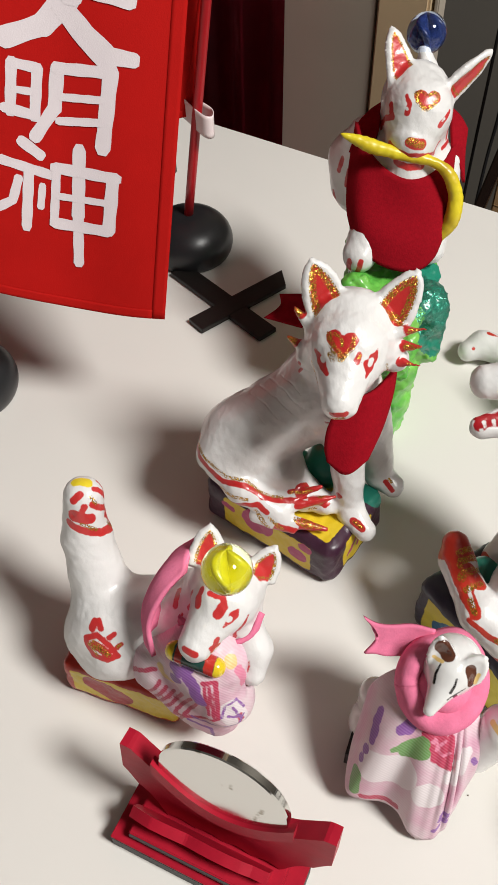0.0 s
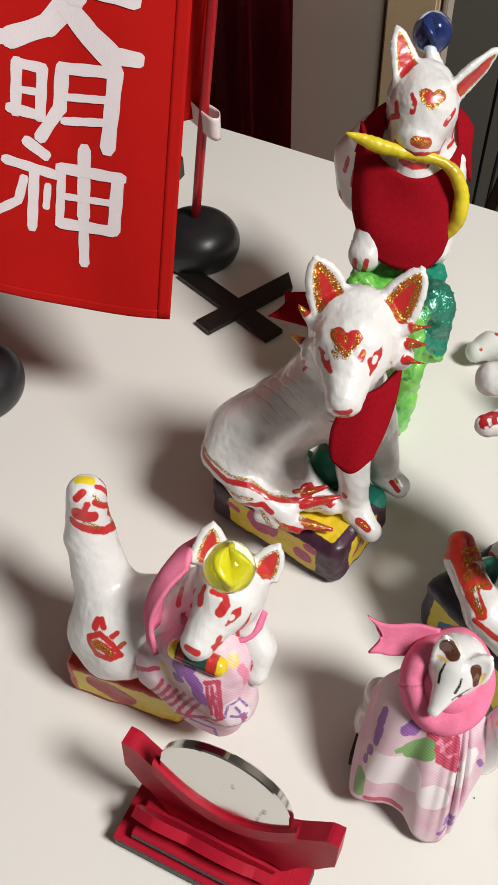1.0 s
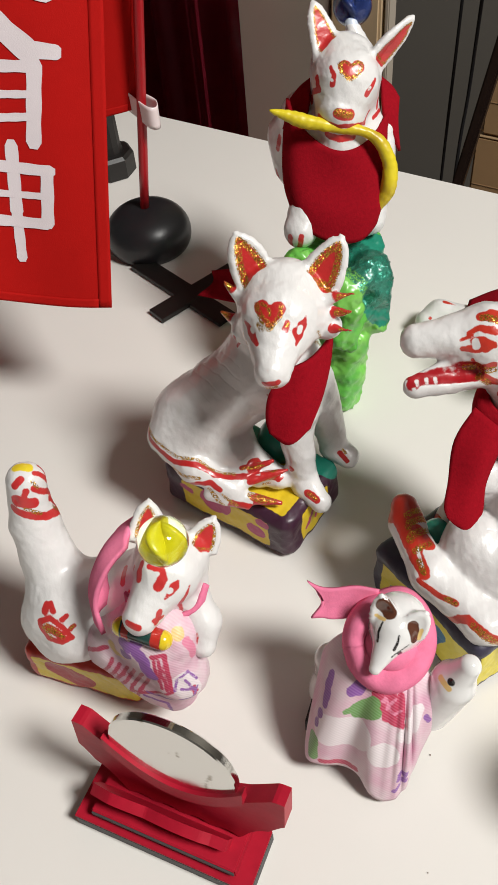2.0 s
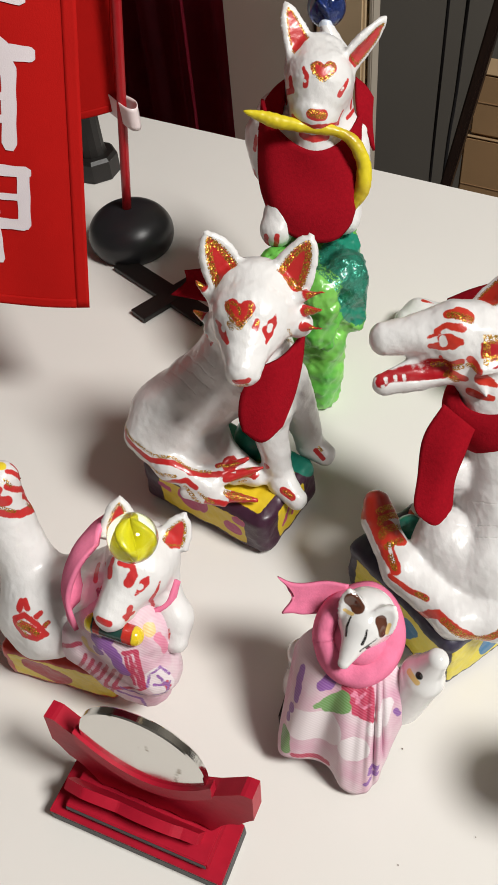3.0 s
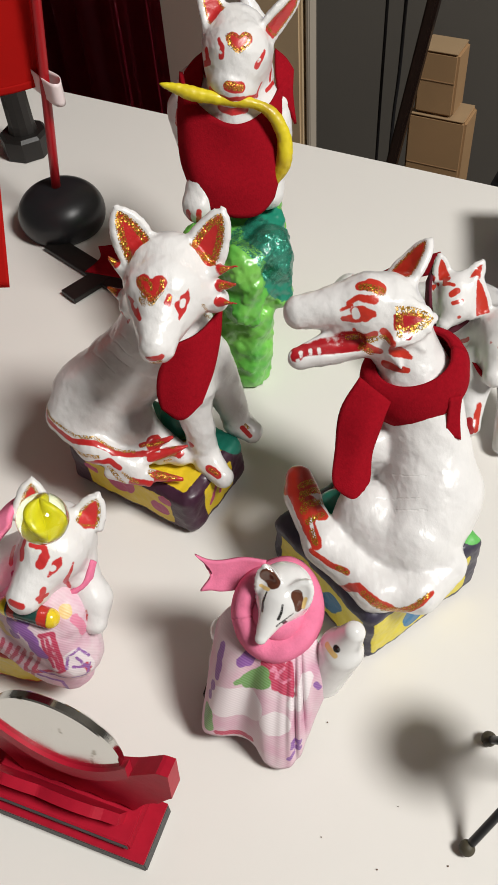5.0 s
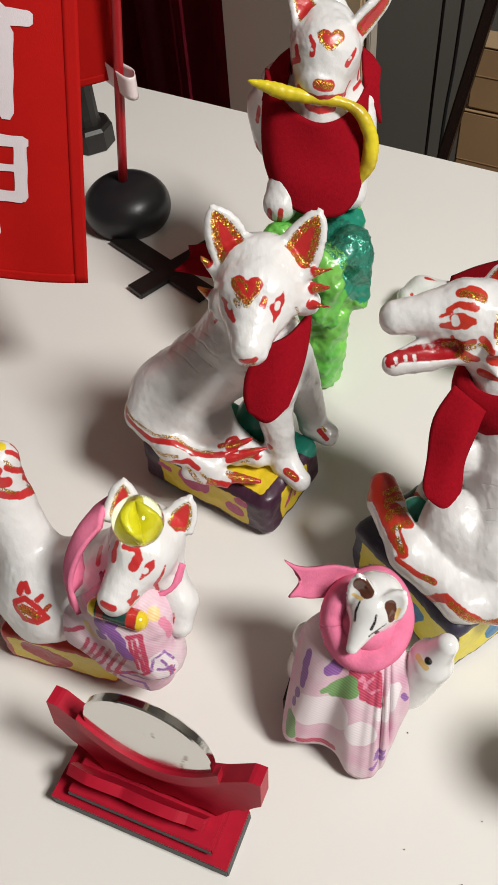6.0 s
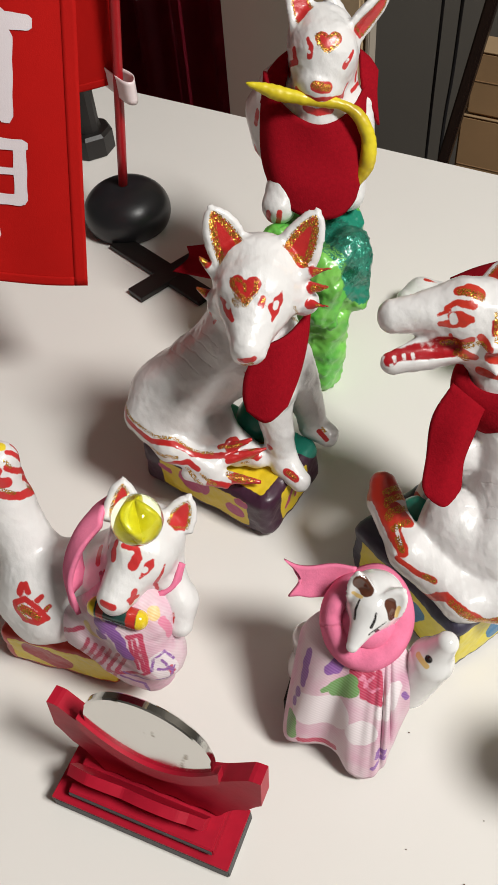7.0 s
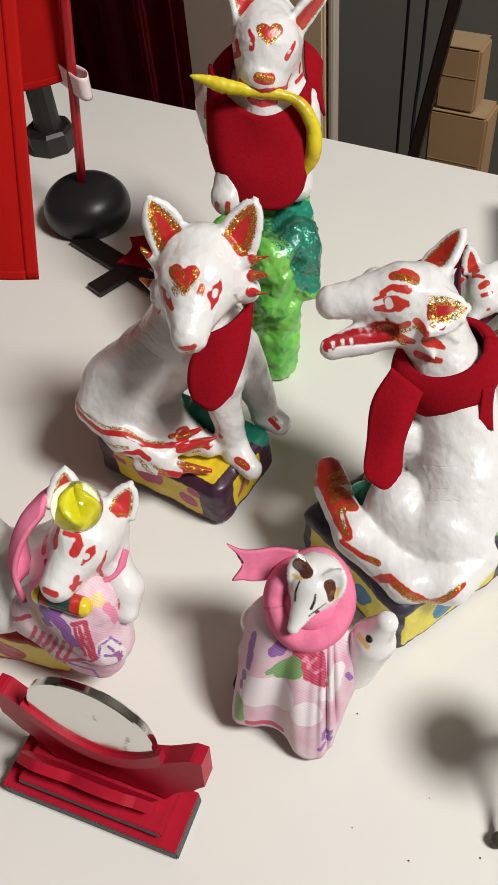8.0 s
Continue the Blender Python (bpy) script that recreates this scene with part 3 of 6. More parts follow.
PAINT_B["red"] = [("line", [(67.9, 339.6, 142.7), (69.9, 336.8, 139.8)], 2.6, 1), ("line", [(73.1, 339.7, 142.1), (70.2, 336.8, 139.8)], 2.6, 1), ("line", [(69.1, 338.9, 142.2), (71.7, 339, 141.9)], 2, 2), ("line", [(62.5, 341.4, 142.2), (63.5, 338.5, 140.4), (63, 337.1, 137.2)], 0.7, 1.2), ("line", [(80.3, 341.2, 136), (78.2, 338.2, 134.3), (76.4, 336.8, 132.2)], 0.6, 1.4), ("line", [(57.2, 344.2, 137.2), (58.1, 340.4, 134.1), (55.5, 354.8, 123.9)], 1.2, 1.2), ("line", [(55.1, 359.9, 124.9), (56, 352.5, 123)], 1, 0.8), ("line", [(83.9, 353.9, 125), (82.1, 347.6, 121.5)], 0.9, 1), ("line", [(83.7, 350.3, 118.9), (80.2, 343.4, 118.6)], 0.9, 0.8), ("line", [(78.3, 341.1, 123.4), (76.1, 338.3, 120.8)], 0.5, 0.8)]
PAINT_B["red"] += [("line", [(64.7, 331.4, 128.1), (69.5, 331.7, 126.8)], 2.2, 2.2), ("line", [(57.4, 336.6, 125.2), (62.6, 332.1, 123.1), (69.3, 331.4, 122.6), (76.1, 338.4, 119.8)], 1.1, 1), ("line", [(60.6, 334.7, 117.8), (65.4, 332.1, 117.2), (70.9, 332.9, 117)], 1.4, 1.6), ("line", [(43.2, 316, 83.3), (44, 318.7, 76.7)], 1.3, 1.2), ("line", [(47.7, 314.4, 84.4), (47, 315.7, 78.1)], 1.2, 1.1), ("line", [(40.1, 374, 80), (41.9, 374.6, 74.5)], 1.5, 1.3), ("line", [(42.2, 365.1, 102.4), (40.9, 366.3, 95.7)], 1.3, 1.2), ("line", [(45.1, 362.6, 97.8), (44.4, 365.4, 88.3)], 0.9, 0.8), ("line", [(42.9, 373.7, 73.4)], 1, 1)]
PAINT_B["gold"] = [("line", [(66.1, 340.9, 143.4), (66.8, 338.2, 141.2), (69.6, 336.3, 138.8)], 0.9, 0.9), ("line", [(74.5, 340.8, 142.6), (73.4, 338.2, 140.6), (70.1, 336.4, 138.7)], 0.9, 0.9), ("line", [(67.7, 341.5, 144), (68.9, 340.7, 143.6), (70.5, 339.6, 142.8), (72.4, 340.9, 143.4), (73.5, 341.4, 143.5)], 0.6, 0.6), ("line", [(64.5, 331.5, 128.5), (69.5, 331.7, 126.6)], 1.6, 1.4)]
PAINT_B["white"] = [("line", [(62.7, 337.9, 138.8), (62.9, 337.7, 138.4)], 0.6, 0.6), ("line", [(77.7, 337.9, 134.4), (77.4, 337.7, 133.9)], 0.6, 0.6)]
PAINT_C = {}
PAINT_C["red"] = [("line", [(-5.8, 157.1, 79.7), (-4.6, 154.4, 77.8)], 0.9, 0.9), ("line", [(-5, 154.1, 77.6), (-6.7, 152.4, 75.9)], 1.5, 1.6), ("line", [(-11.6, 159.6, 78.2), (-12.8, 158, 76.2)], 1, 1.1), ("line", [(-12.8, 157.7, 76.1), (-13, 156.3, 75.2)], 1.6, 1.6), ("line", [(-14.9, 161.5, 73.7), (-16.9, 162, 62.7)], 0.8, 0.9), ("line", [(-20.4, 169.5, 61.3), (-21.5, 165.2, 59.3)], 1.2, 1.3), ("line", [(-19.3, 162, 59.1), (-20.5, 160.7, 57.1)], 0.6, 0.5), ("line", [(-0.5, 154.1, 76), (-2.1, 152.4, 74.6)], 0.4, 1.4), ("line", [(-2.1, 152.4, 74.6), (-5, 150, 72.4)], 1.6, 0.4), ("line", [(2.5, 154.3, 72.6), (-0.8, 151.7, 67.6)], 0.3, 1), ("line", [(-0.8, 151.7, 67.6), (-2.5, 154.9, 56.9)], 1.1, 0.6)]
PAINT_C["red"] += [("line", [(-16.8, 144.5, 69.1), (-13.5, 142.9, 68.6)], 1.1, 1.3), ("line", [(-7.1, 147.4, 69.3), (-8.4, 145.7, 66.1)], 1.1, 1.1), ("line", [(-6.6, 147.6, 66.1), (-8.8, 145.5, 67.8)], 0.9, 0.9), ("line", [(-9.1, 157.7, 79.2), (-5, 156, 79)], 0.9, 0.9), ("line", [(2.5, 149.4, 52.5), (1.6, 147.6, 48.3)], 0.35, 0.4), ("line", [(-56.3, 185.8, 76.4), (-51.3, 184, 74.1), (-46.5, 186, 70.8), (-44.5, 192, 65.8)], 1.4, 1.6), ("line", [(-53.9, 188.1, 84.9), (-51.7, 189.3, 86.3)], 1.3, 1.3), ("line", [(-53.9, 185.8, 79.8), (-49.1, 185.8, 78)], 2.4, 2), ("line", [(-47.6, 192, 86.1), (-45.3, 193.7, 79.8)], 0.9, 1.1), ("line", [(-48.1, 188, 82.9), (-45.9, 193.8, 73.5)], 1, 1.2)]
PAINT_C["red"] += [("line", [(-47.2, 196.1, 84.7), (-45.5, 194.9, 80.8)], 0.8, 1), ("line", [(-50.2, 186.9, 83.2), (-51.1, 186.3, 82)], 1.2, 1), ("line", [(-45.5, 191, 74), (-45.7, 193.8, 67.1)], 1, 1), ("line", [(-52.7, 161.9, 43.6), (-48.6, 161.8, 45.8), (-44.2, 159, 43.3), (-41.8, 156.8, 40.9)], 1.1, 1), ("line", [(-41.8, 156.8, 40.9), (-45.4, 155.9, 39.3), (-50.4, 158.1, 39), (-52.7, 161.3, 42.8)], 1, 1.1), ("line", [(-49.5, 159.8, 42.9), (-45.6, 157.5, 41.4)], 1.6, 1.6), ("line", [(-50.5, 163.7, 47), (-49.5, 165.3, 48.9)], 1.3, 1.2), ("line", [(-47.1, 163.2, 47.8), (-47.9, 165.2, 49.2)], 1.2, 1.1), ("line", [(-44.7, 160.7, 45.5), (-42.7, 161.5, 46.8)], 1, 0.9)]
PAINT_C["red"] += [("line", [(-42.1, 158.7, 43.1), (-40.2, 159.3, 44.3)], 0.9, 0.8)]
PAINT_C["white"] = [("line", [(-16.2, 163.3, 66.1), (-16.4, 162.8, 64.9)], 0.5, 0.5), ("line", [(-3, 151.8, 74.2), (-3.5, 151.5, 73.9)], 0.9, 0.9)]
PAINT_C["yellow"] = [("line", [(-53.3, 194.1, 87.3), (-49.6, 193.7, 87.2)], 1.9, 1.9)]
PAINT_C["gold"] = [("line", [(-51.9, 184.7, 76.5), (-47.9, 185.2, 73.3)], 0.7, 0.7), ("line", [(-48.4, 189.4, 85.3), (-47, 188.8, 82.2)], 0.6, 0.6), ("line", [(-45.2, 190.1, 70.5), (-44.6, 191.8, 66.7)], 0.6, 0.6), ("line", [(-50, 160.4, 43.4), (-44.9, 157.1, 41)], 1.1, 1), ("line", [(-51.5, 160.4, 42.7), (-48.9, 157.7, 39.9)], 0.6, 0.6), ("line", [(-41.7, 158.7, 43.2), (-40.4, 159.2, 44.1)], 0.5, 0.5)]
PAINT_D = {}
PAINT_D["brown"] = [("line", [(60.7, 146.8, 66.5), (62.6, 145.1, 64.8)], 2.5, 2.2), ("line", [(68.9, 141.2, 62.3), (69.6, 139, 59.3)], 2, 1.8)]
PAINT_D["black"] = [("line", [(62, 134.5, 56.6), (64.7, 136, 57.4), (67.3, 137.2, 58.3)], 0.35, 0.3), ("line", [(64.5, 135.9, 57), (64.9, 136, 55.7)], 0.75, 0.75), ("line", [(64.5, 138.4, 62.2), (63.8, 137.1, 60.5), (62.8, 135.9, 58.7)], 0.3, 0.55), ("line", [(60.2, 142.8, 63.4), (58.7, 140.7, 61.2), (58.2, 138.8, 59.2)], 0.3, 0.55), ("line", [(79.8, 129.6, 47.8)], 1.3, 1.3)]
PAINT_D["gold"] = [("line", [(55.1, 133.5, 50.4)], 1, 1), ("line", [(77.2, 132.1, 46.2), (79.1, 128.5, 45.8)], 1, 1), ("line", [(41.8, 144.4, 34.8), (41.2, 141, 33.6)], 0.8, 0.8), ("line", [(70.9, 139.3, 58), (71.7, 140.9, 60.8)], 0.6, 0.6), ("line", [(58.3, 145.6, 62.9), (60.7, 143.4, 63.7)], 0.6, 0.6)]
PAINT_GA = {}
PAINT_GA["groove"] = [("line", [(1.9, 251.8, 69.2), (7.7, 243.1, 72.6), (12.5, 237.3, 70.5)], 0.5, 0.4), ("line", [(5.6, 252.7, 72.5), (11.9, 242.7, 76), (18.1, 236.7, 73.2)], 0.5, 0.4), ("line", [(9.5, 253.8, 75.4), (14.9, 242.6, 79.9), (19.6, 237.3, 77.7)], 0.5, 0.4), ("line", [(-0.9, 249.3, 67.2), (3.5, 243.2, 68.9), (7.7, 237.3, 67.4)], 0.4, 0.4), ("line", [(13.4, 250.8, 80), (17.3, 242.9, 83.1), (20.7, 238.3, 81.8)], 0.4, 0.3), ("line", [(-11.2, 254.8, 59), (-3.3, 256.3, 63.9), (5.2, 260, 68.6)], 0.4, 0.4)]
PAINT_RC = {}
PAINT_RC["red"] = [("line", [(-39.2, 154.8, 35.4), (-28.1, 149.9, 45.7)], 0.8, 0.8), ("line", [(-26.6, 147.2, 42.5), (-39, 158.1, 9.8)], 0.7, 0.7), ("line", [(-24.7, 146.3, 40.4), (-37, 157.2, 7.2)], 0.7, 0.8), ("line", [(-22.3, 145.3, 40), (-34, 155.6, 7.6)], 0.7, 0.7), ("line", [(-19, 142.5, 42.7), (-31.5, 154.8, 6.2)], 0.7, 0.7), ("line", [(-16.2, 140.2, 44.1), (-29.2, 154.4, 3.6)], 0.7, 0.7), ("line", [(-14.2, 139.3, 42.5), (-27.4, 154.2, 0)], 0.7, 0.7), ("line", [(-40.2, 158.5, 7.7), (-22.1, 142.4, 28.3), (-8.6, 136.9, 35.7)], 0.7, 0.7), ("line", [(-8.1, 142.1, 51.7), (-7.7, 139.4, 45.9), (-7.7, 137, 36.3)], 0.8, 0.8)]
PAINT_RC["red"] += [("line", [(-12.3, 141.9, 51.5), (-7.7, 142.2, 51.9)], 0.7, 0.7), ("line", [(-11.6, 140.8, 50.1), (-10.7, 137.8, 37.9)], 0.6, 0.6), ("line", [(-10.1, 141, 50.4), (-9.1, 137.2, 37.2)], 0.6, 0.6), ("line", [(-1.8, 138.6, 35.1), (0.2, 139.2, 32.3)], 0.7, 0.7), ("line", [(-0.7, 139.2, 35.2), (-0.7, 138.5, 31.3)], 0.7, 0.7)]
PAINT_RC["purple"] = [("line", [(-21.2, 146.5, 54.2), (-19.8, 144.9, 53.5)], 1.9, 2.1), ("line", [(-17.3, 144.7, 54.7), (-14.3, 143.7, 58.7)], 1.9, 1.7), ("line", [(-16.8, 143.2, 51.9), (-14.8, 141.3, 49.6)], 2.1, 2.3), ("line", [(-21.8, 145, 49.2), (-20.4, 143.9, 49.9)], 1.8, 1.8), ("line", [(-14.4, 140.1, 47.3), (-12.7, 139, 43.4)], 2.2, 1.8), ("line", [(-6.7, 137.2, 37), (-5.5, 139, 41.3), (-2, 141.2, 42.2), (0.6, 141.1, 37.2)], 0.5, 0.5), ("line", [(0.5, 139.9, 34.5), (-2.1, 138.2, 29.6), (-5.9, 136.7, 31.6)], 0.5, 0.5), ("line", [(-17.9, 140, 29.1), (-10.6, 138.1, 26.6), (-6.4, 149.7, 0)], 0.6, 0.6)]
PAINT_RC["purple"] += [("line", [(-16.5, 140, 31.5), (-8.1, 137.4, 30.1)], 0.5, 0.5), ("line", [(-3.2, 139.2, 39.6), (-0.8, 139, 34.4)], 0.5, 0.5), ("line", [(-4.7, 137.7, 36.9), (-0.9, 138.9, 33.9)], 0.5, 0.5)]
PAINT_RC["yellow"] = [("line", [(-26.5, 150, 47.7), (-25, 147.7, 45.2), (-22.1, 145.5, 45.2)], 1.2, 0.8), ("line", [(-3.2, 147.3, 56.5), (-3.1, 146.9, 56.1)], 2.1, 2.1)]
PAINT_RC["white"] = [("line", [(-3.3, 139, 38.9), (-1.8, 138.3, 33.9)], 4.5, 4.1)]
PAINT_RC["pink"] = [("line", [(-0.9, 145.6, 53.5), (0.7, 145.3, 46.4)], 1.6, 1.6), ("line", [(-38.9, 153.4, 28.5), (-38.7, 158.3, 14.7)], 2.0, 2.0), ("line", [(-7.1, 143.1, 58.9), (-8.4, 141.8, 56)], 1.3, 1.3)]
PAINT_RD = {}
PAINT_RD["red"] = [("line", [(58.3, 129.8, 41.4)], 2.4, 2.4), ("line", [(61.7, 129.1, 40.8)], 2.6, 2.6), ("line", [(59.5, 127.4, 39.2)], 2.5, 2.5), ("line", [(63.2, 126.3, 37.9)], 2.5, 2.5), ("line", [(60.7, 125.3, 36.3)], 2.1, 2.1), ("line", [(65.1, 129.6, 41.6), (64.8, 123.6, 34.5)], 1.2, 1.5), ("line", [(62.3, 123.7, 34.6), (65.5, 122.9, 32.6)], 1.6, 1.0), ("line", [(39.2, 121.9, 11.1), (45.7, 121.7, 10.5), (50.5, 118.8, 10.2)], 1.2, 1.2)]
PAINT_RD["pink"] = [("line", [(57.2, 128.8, 44.5), (59.3, 128.3, 47.5), (61.3, 127.5, 45.8)], 0.5, 0.5), ("line", [(58.9, 128.2, 40), (61.3, 127.6, 39.2), (63.4, 128.4, 40.4)], 0.5, 0.5), ("line", [(60.3, 126.5, 37.9), (62.8, 125.3, 36.7), (64.9, 125.7, 37.3)], 0.5, 0.5), ("line", [(59.8, 129.4, 41.3), (60.8, 128.4, 40.1)], 0.5, 0.5)]
PAINT_RD["green"] = [("line", [(47.6, 128, 33.8), (51.8, 129.1, 35.8), (56.4, 128.1, 38.9)], 1.0, 2.3), ("line", [(50.8, 127.8, 33.1), (56.9, 125.7, 36.8)], 1.5, 1.9), ("line", [(36.9, 126.6, 19.5), (36.5, 123.2, 13)], 2.6, 1.8)]
PAINT_RD["purple"] = [("line", [(49.8, 131.9, 39.9), (53.1, 133.2, 42.2)], 1.7, 2.1), ("line", [(52.3, 132.1, 40.7)], 1.7, 1.7), ("line", [(44.4, 139.1, 38.9), (43.1, 136.6, 36.2)], 1.4, 1.9), ("line", [(42.5, 134.5, 34.6), (41.5, 131.9, 32.1)], 1.9, 1.4), ("line", [(39.7, 130.9, 28.3)], 1.8, 1.8), ("line", [(38.4, 129.6, 24.9)], 1.6, 1.6), ("line", [(64.2, 114.9, 14.5)], 1.4, 1.4), ("line", [(66.1, 115.1, 14)], 1.4, 1.4), ("line", [(65.6, 114.4, 11)], 1.4, 1.4), ("line", [(63.8, 114, 12.4)], 1.2, 1.2), ("line", [(62.3, 112.2, 7.1), (63.9, 113.2, 8.9)], 1.0, 1.0), ("line", [(73.1, 126.1, 31.7), (74.3, 126, 29.2)], 1.0, 1.0)]
PAINT_RD["white"] = [("line", [(42.5, 125.2, 25.7), (50.6, 124.7, 26.3)], 6.5, 6.5), ("line", [(66.1, 121.5, 29.8), (70.4, 126.4, 35.7)], 3.1, 2.5), ("line", [(58.8, 117.8, 23.1)], 5.2, 5.2)]
PAINT_F = {}
PAINT_F["red"] = [("line", [(143.7, 292.4, 54.2), (152.7, 316.5, 30.3)], 1.3, 1.3), ("line", [(146.6, 291.5, 51.8)], 0.9, 0.9), ("line", [(148.6, 289.8, 54.4), (150.4, 290, 55.8)], 0.8, 1.0), ("line", [(148.4, 288.8, 54), (151.9, 286.3, 55.5)], 1.0, 0.8), ("line", [(150.3, 282.2, 53.3), (152.7, 283.2, 54.3)], 1.5, 1.5), ("line", [(150.4, 278.8, 51.6), (154.5, 279.5, 52.3)], 1.0, 0.7), ("line", [(153, 275.8, 46.4)], 1.0, 1.0), ("line", [(154.8, 280.2, 34.8), (158.4, 282, 36.6)], 1.5, 1.0), ("line", [(159.1, 285, 23.3), (161, 282.4, 26.8)], 1.0, 1.0)]
PAINT_GE = {}
PAINT_GE["groove"] = [("line", [(100.7, 180.8, 54), (107.6, 179.1, 54.8), (114.2, 176.1, 58.1)], 0.4, 0.3), ("line", [(102.6, 176.9, 52.4), (109.4, 174, 54.7), (116, 172.4, 55.9)], 0.3, 0.4), ("line", [(104, 186, 60), (110, 184, 61), (117, 181, 63)], 0.3, 0.3)]


# ---- the setting ----
EDGE = -32.1  # the table's back edge runs this way across the plan, in degrees
EU, EN = V((math.cos(radians(EDGE)), math.sin(radians(EDGE)), 0)), V((-math.sin(radians(EDGE)), math.cos(radians(EDGE)), 0))
EP = V((42, 549, 0))  # a point of the back edge


def by_edge(along, behind, z):
    return EP + along * EU + behind * EN + V((0, 0, z))


def slab(name, along, behind, low, high, material, label="", category="", kind="", bevel=0.0, parent=None):
    """A block laid along the table's edge: ranges along it, behind it and in height."""
    c = by_edge(sum(along) / 2, sum(behind) / 2, 0)
    bm = box(bmesh.new(), (along[1] - along[0], behind[1] - behind[0], high - low), mpose(0, 0, (high - low) / 2), bevel)
    ob = part(name, bm, material, parent, at=(c.x, c.y, low))
    ob.rotation_euler = (0, 0, radians(EDGE))
    return tagged(ob, label, category, "", kind)


table = thing("table", by_edge(60, -450, -720), "white laminate table with a straight back edge", "table")
top = slab("tabletop", (-900, 1000), (-900, 0), -25, 0, TABLE, bevel=1.5)
top.parent, top.location = table, top.location - table.location
for a, b in ((-850, -850), (950, -850), (-850, -60), (950, -60)):
    leg = slab("leg", (a - 20, a + 20), (b - 20, b + 20), -720, -25, GREY_EDGE, bevel=2)
    leg.parent, leg.location = table, leg.location - table.location
slab("floor", (-2200, 2200), (-2200, 1300), -760, -720, FLOORMAT, "dark brown wooden floor boards", "floor", "structure")
slab("wall_back", (-2200, 2200), (620, 720), -720, 1700, WALLMAT, "dim grey painted wall", "wall", "structure")
slab("wall_front", (-2200, 2200), (-2200, -2100), -720, 1700, CEIL, "white plaster wall", "wall", "structure")
slab("wall_left", (-2300, -2200), (-2200, 620), -720, 1700, CEIL, "white plaster wall", "wall", "structure")
slab("wall_right", (2200, 2300), (-2200, 620), -720, 1700, CEIL, "white plaster wall", "wall", "structure")
slab("ceiling", (-2300, 2300), (-2200, 720), 1700, 1760, CEIL, "pale plaster ceiling", "ceiling", "structure")
slab("wall_stub", (-2200, -44), (170, 260), -720, 1700, PLASTER, "beige plaster wall behind the curtain", "wall", "structure")
slab("wooden_post", (-42, 1), (168, 186), -720, 1700, PINE, "pale wooden door post", "trim", "structure", 2)
slab("post_casing", (3, 7), (172, 186), -720, 1700, PLASTER, "grey-beige painted door casing", "trim", "structure", 1)


def curtain():
    bm = bmesh.new()
    n, lo, hi = 420, -700.0, 1400.0
    pairs = []
    for i in range(n + 1):
        a = -1250 + 1152 * i / n
        fold = 10 * math.sin(a / 5.2 + 1.6 * math.sin(a / 37.0)) + 3 * math.sin(a / 13.0)
        q = by_edge(a, 130 + fold, 0)
        q2 = by_edge(a, 130 + 0.8 * fold + 3 * math.sin(a / 19.0), 0)
        pairs.append((bm.verts.new((q.x, q.y, lo)), bm.verts.new((q2.x, q2.y, hi))))
    for p, q in zip(pairs, pairs[1:]):
        bm.faces.new((p[0], q[0], q[1], p[1]))
    bmesh.ops.solidify(bm, geom=bm.faces[:], thickness=2.0)
    ob = part("curtain", bm, CURTAIN, smooth=True)
    return tagged(ob, "dark wine-red curtain hanging in folds behind the table", "curtain")


curtain()


# behind the table: cables, a dark upright rail, stacked cartons
def cable(points, r, label):
    q = [tuple(by_edge(*p)) for p in points]
    return tagged(part("cable", sweep(bmesh.new(), q, [r] * len(q), 8, 10), BLACK_PLASTIC, smooth=True), label, "cable", "hanging cables")


cable([(-16, 400, -720), (-15, 400, -250), (-13, 400, -60), (-10, 400, 300), (-12, 400, 1000)], 1.7, "thin black cable hanging down in front of the wall")
cable([(-2, 400, -720), (1, 400, -252), (6, 400, -110), (11, 400, 300), (11, 400, 1000)], 1.9, "thin black cable hanging slack in front of the wall")
rail = slab("upright_rail", (-6, 6), (-6, 6), -620, 900, mat("dark_brown_metal", (0.03, 0.016, 0.013), 0.4, 0.3, 40, 0.2, 0.1, 300), "dark brown metal rail leaning behind the table", "rail", bevel=2)
rail.matrix_world = Matrix.Translation(by_edge(26, 372, -170) * MM) @ Matrix.Rotation(radians(EDGE), 4, "Z") @ Matrix.Rotation(radians(9.5), 4, "Y") @ Matrix.Translation((0, 0, -0.55))


def carton(along, behind, low, size, label):
    ob = thing("cardboard_box", tuple(by_edge(along, behind, low)), label, "box", "stacked cartons")
    ob.rotation_euler = (0, 0, radians(EDGE))
    part("carton_body", box(bmesh.new(), size, mpose(0, 0, size[2] / 2), 2.5), CARD, ob)
    part("packing_tape", box(bmesh.new(), (size[0] * 0.9, size[1] * 1.004, 0.8), mpose(0, 0, size[2] + 0.2), 0.1), mat("clear_packing_tape", (0.44, 0.30, 0.17), 0.3, 0, 40, 0.1, 0.1, 200), ob, "glossy packing tape")
    part("flap_seam", box(bmesh.new(), (size[0] * 0.9, 0.8, 0.8), mpose(0, -size[1] / 2 - 0.2, size[2] * 0.55)), mat("cardboard_seam", (0.34, 0.20, 0.10), 0.9), ob)
    return ob


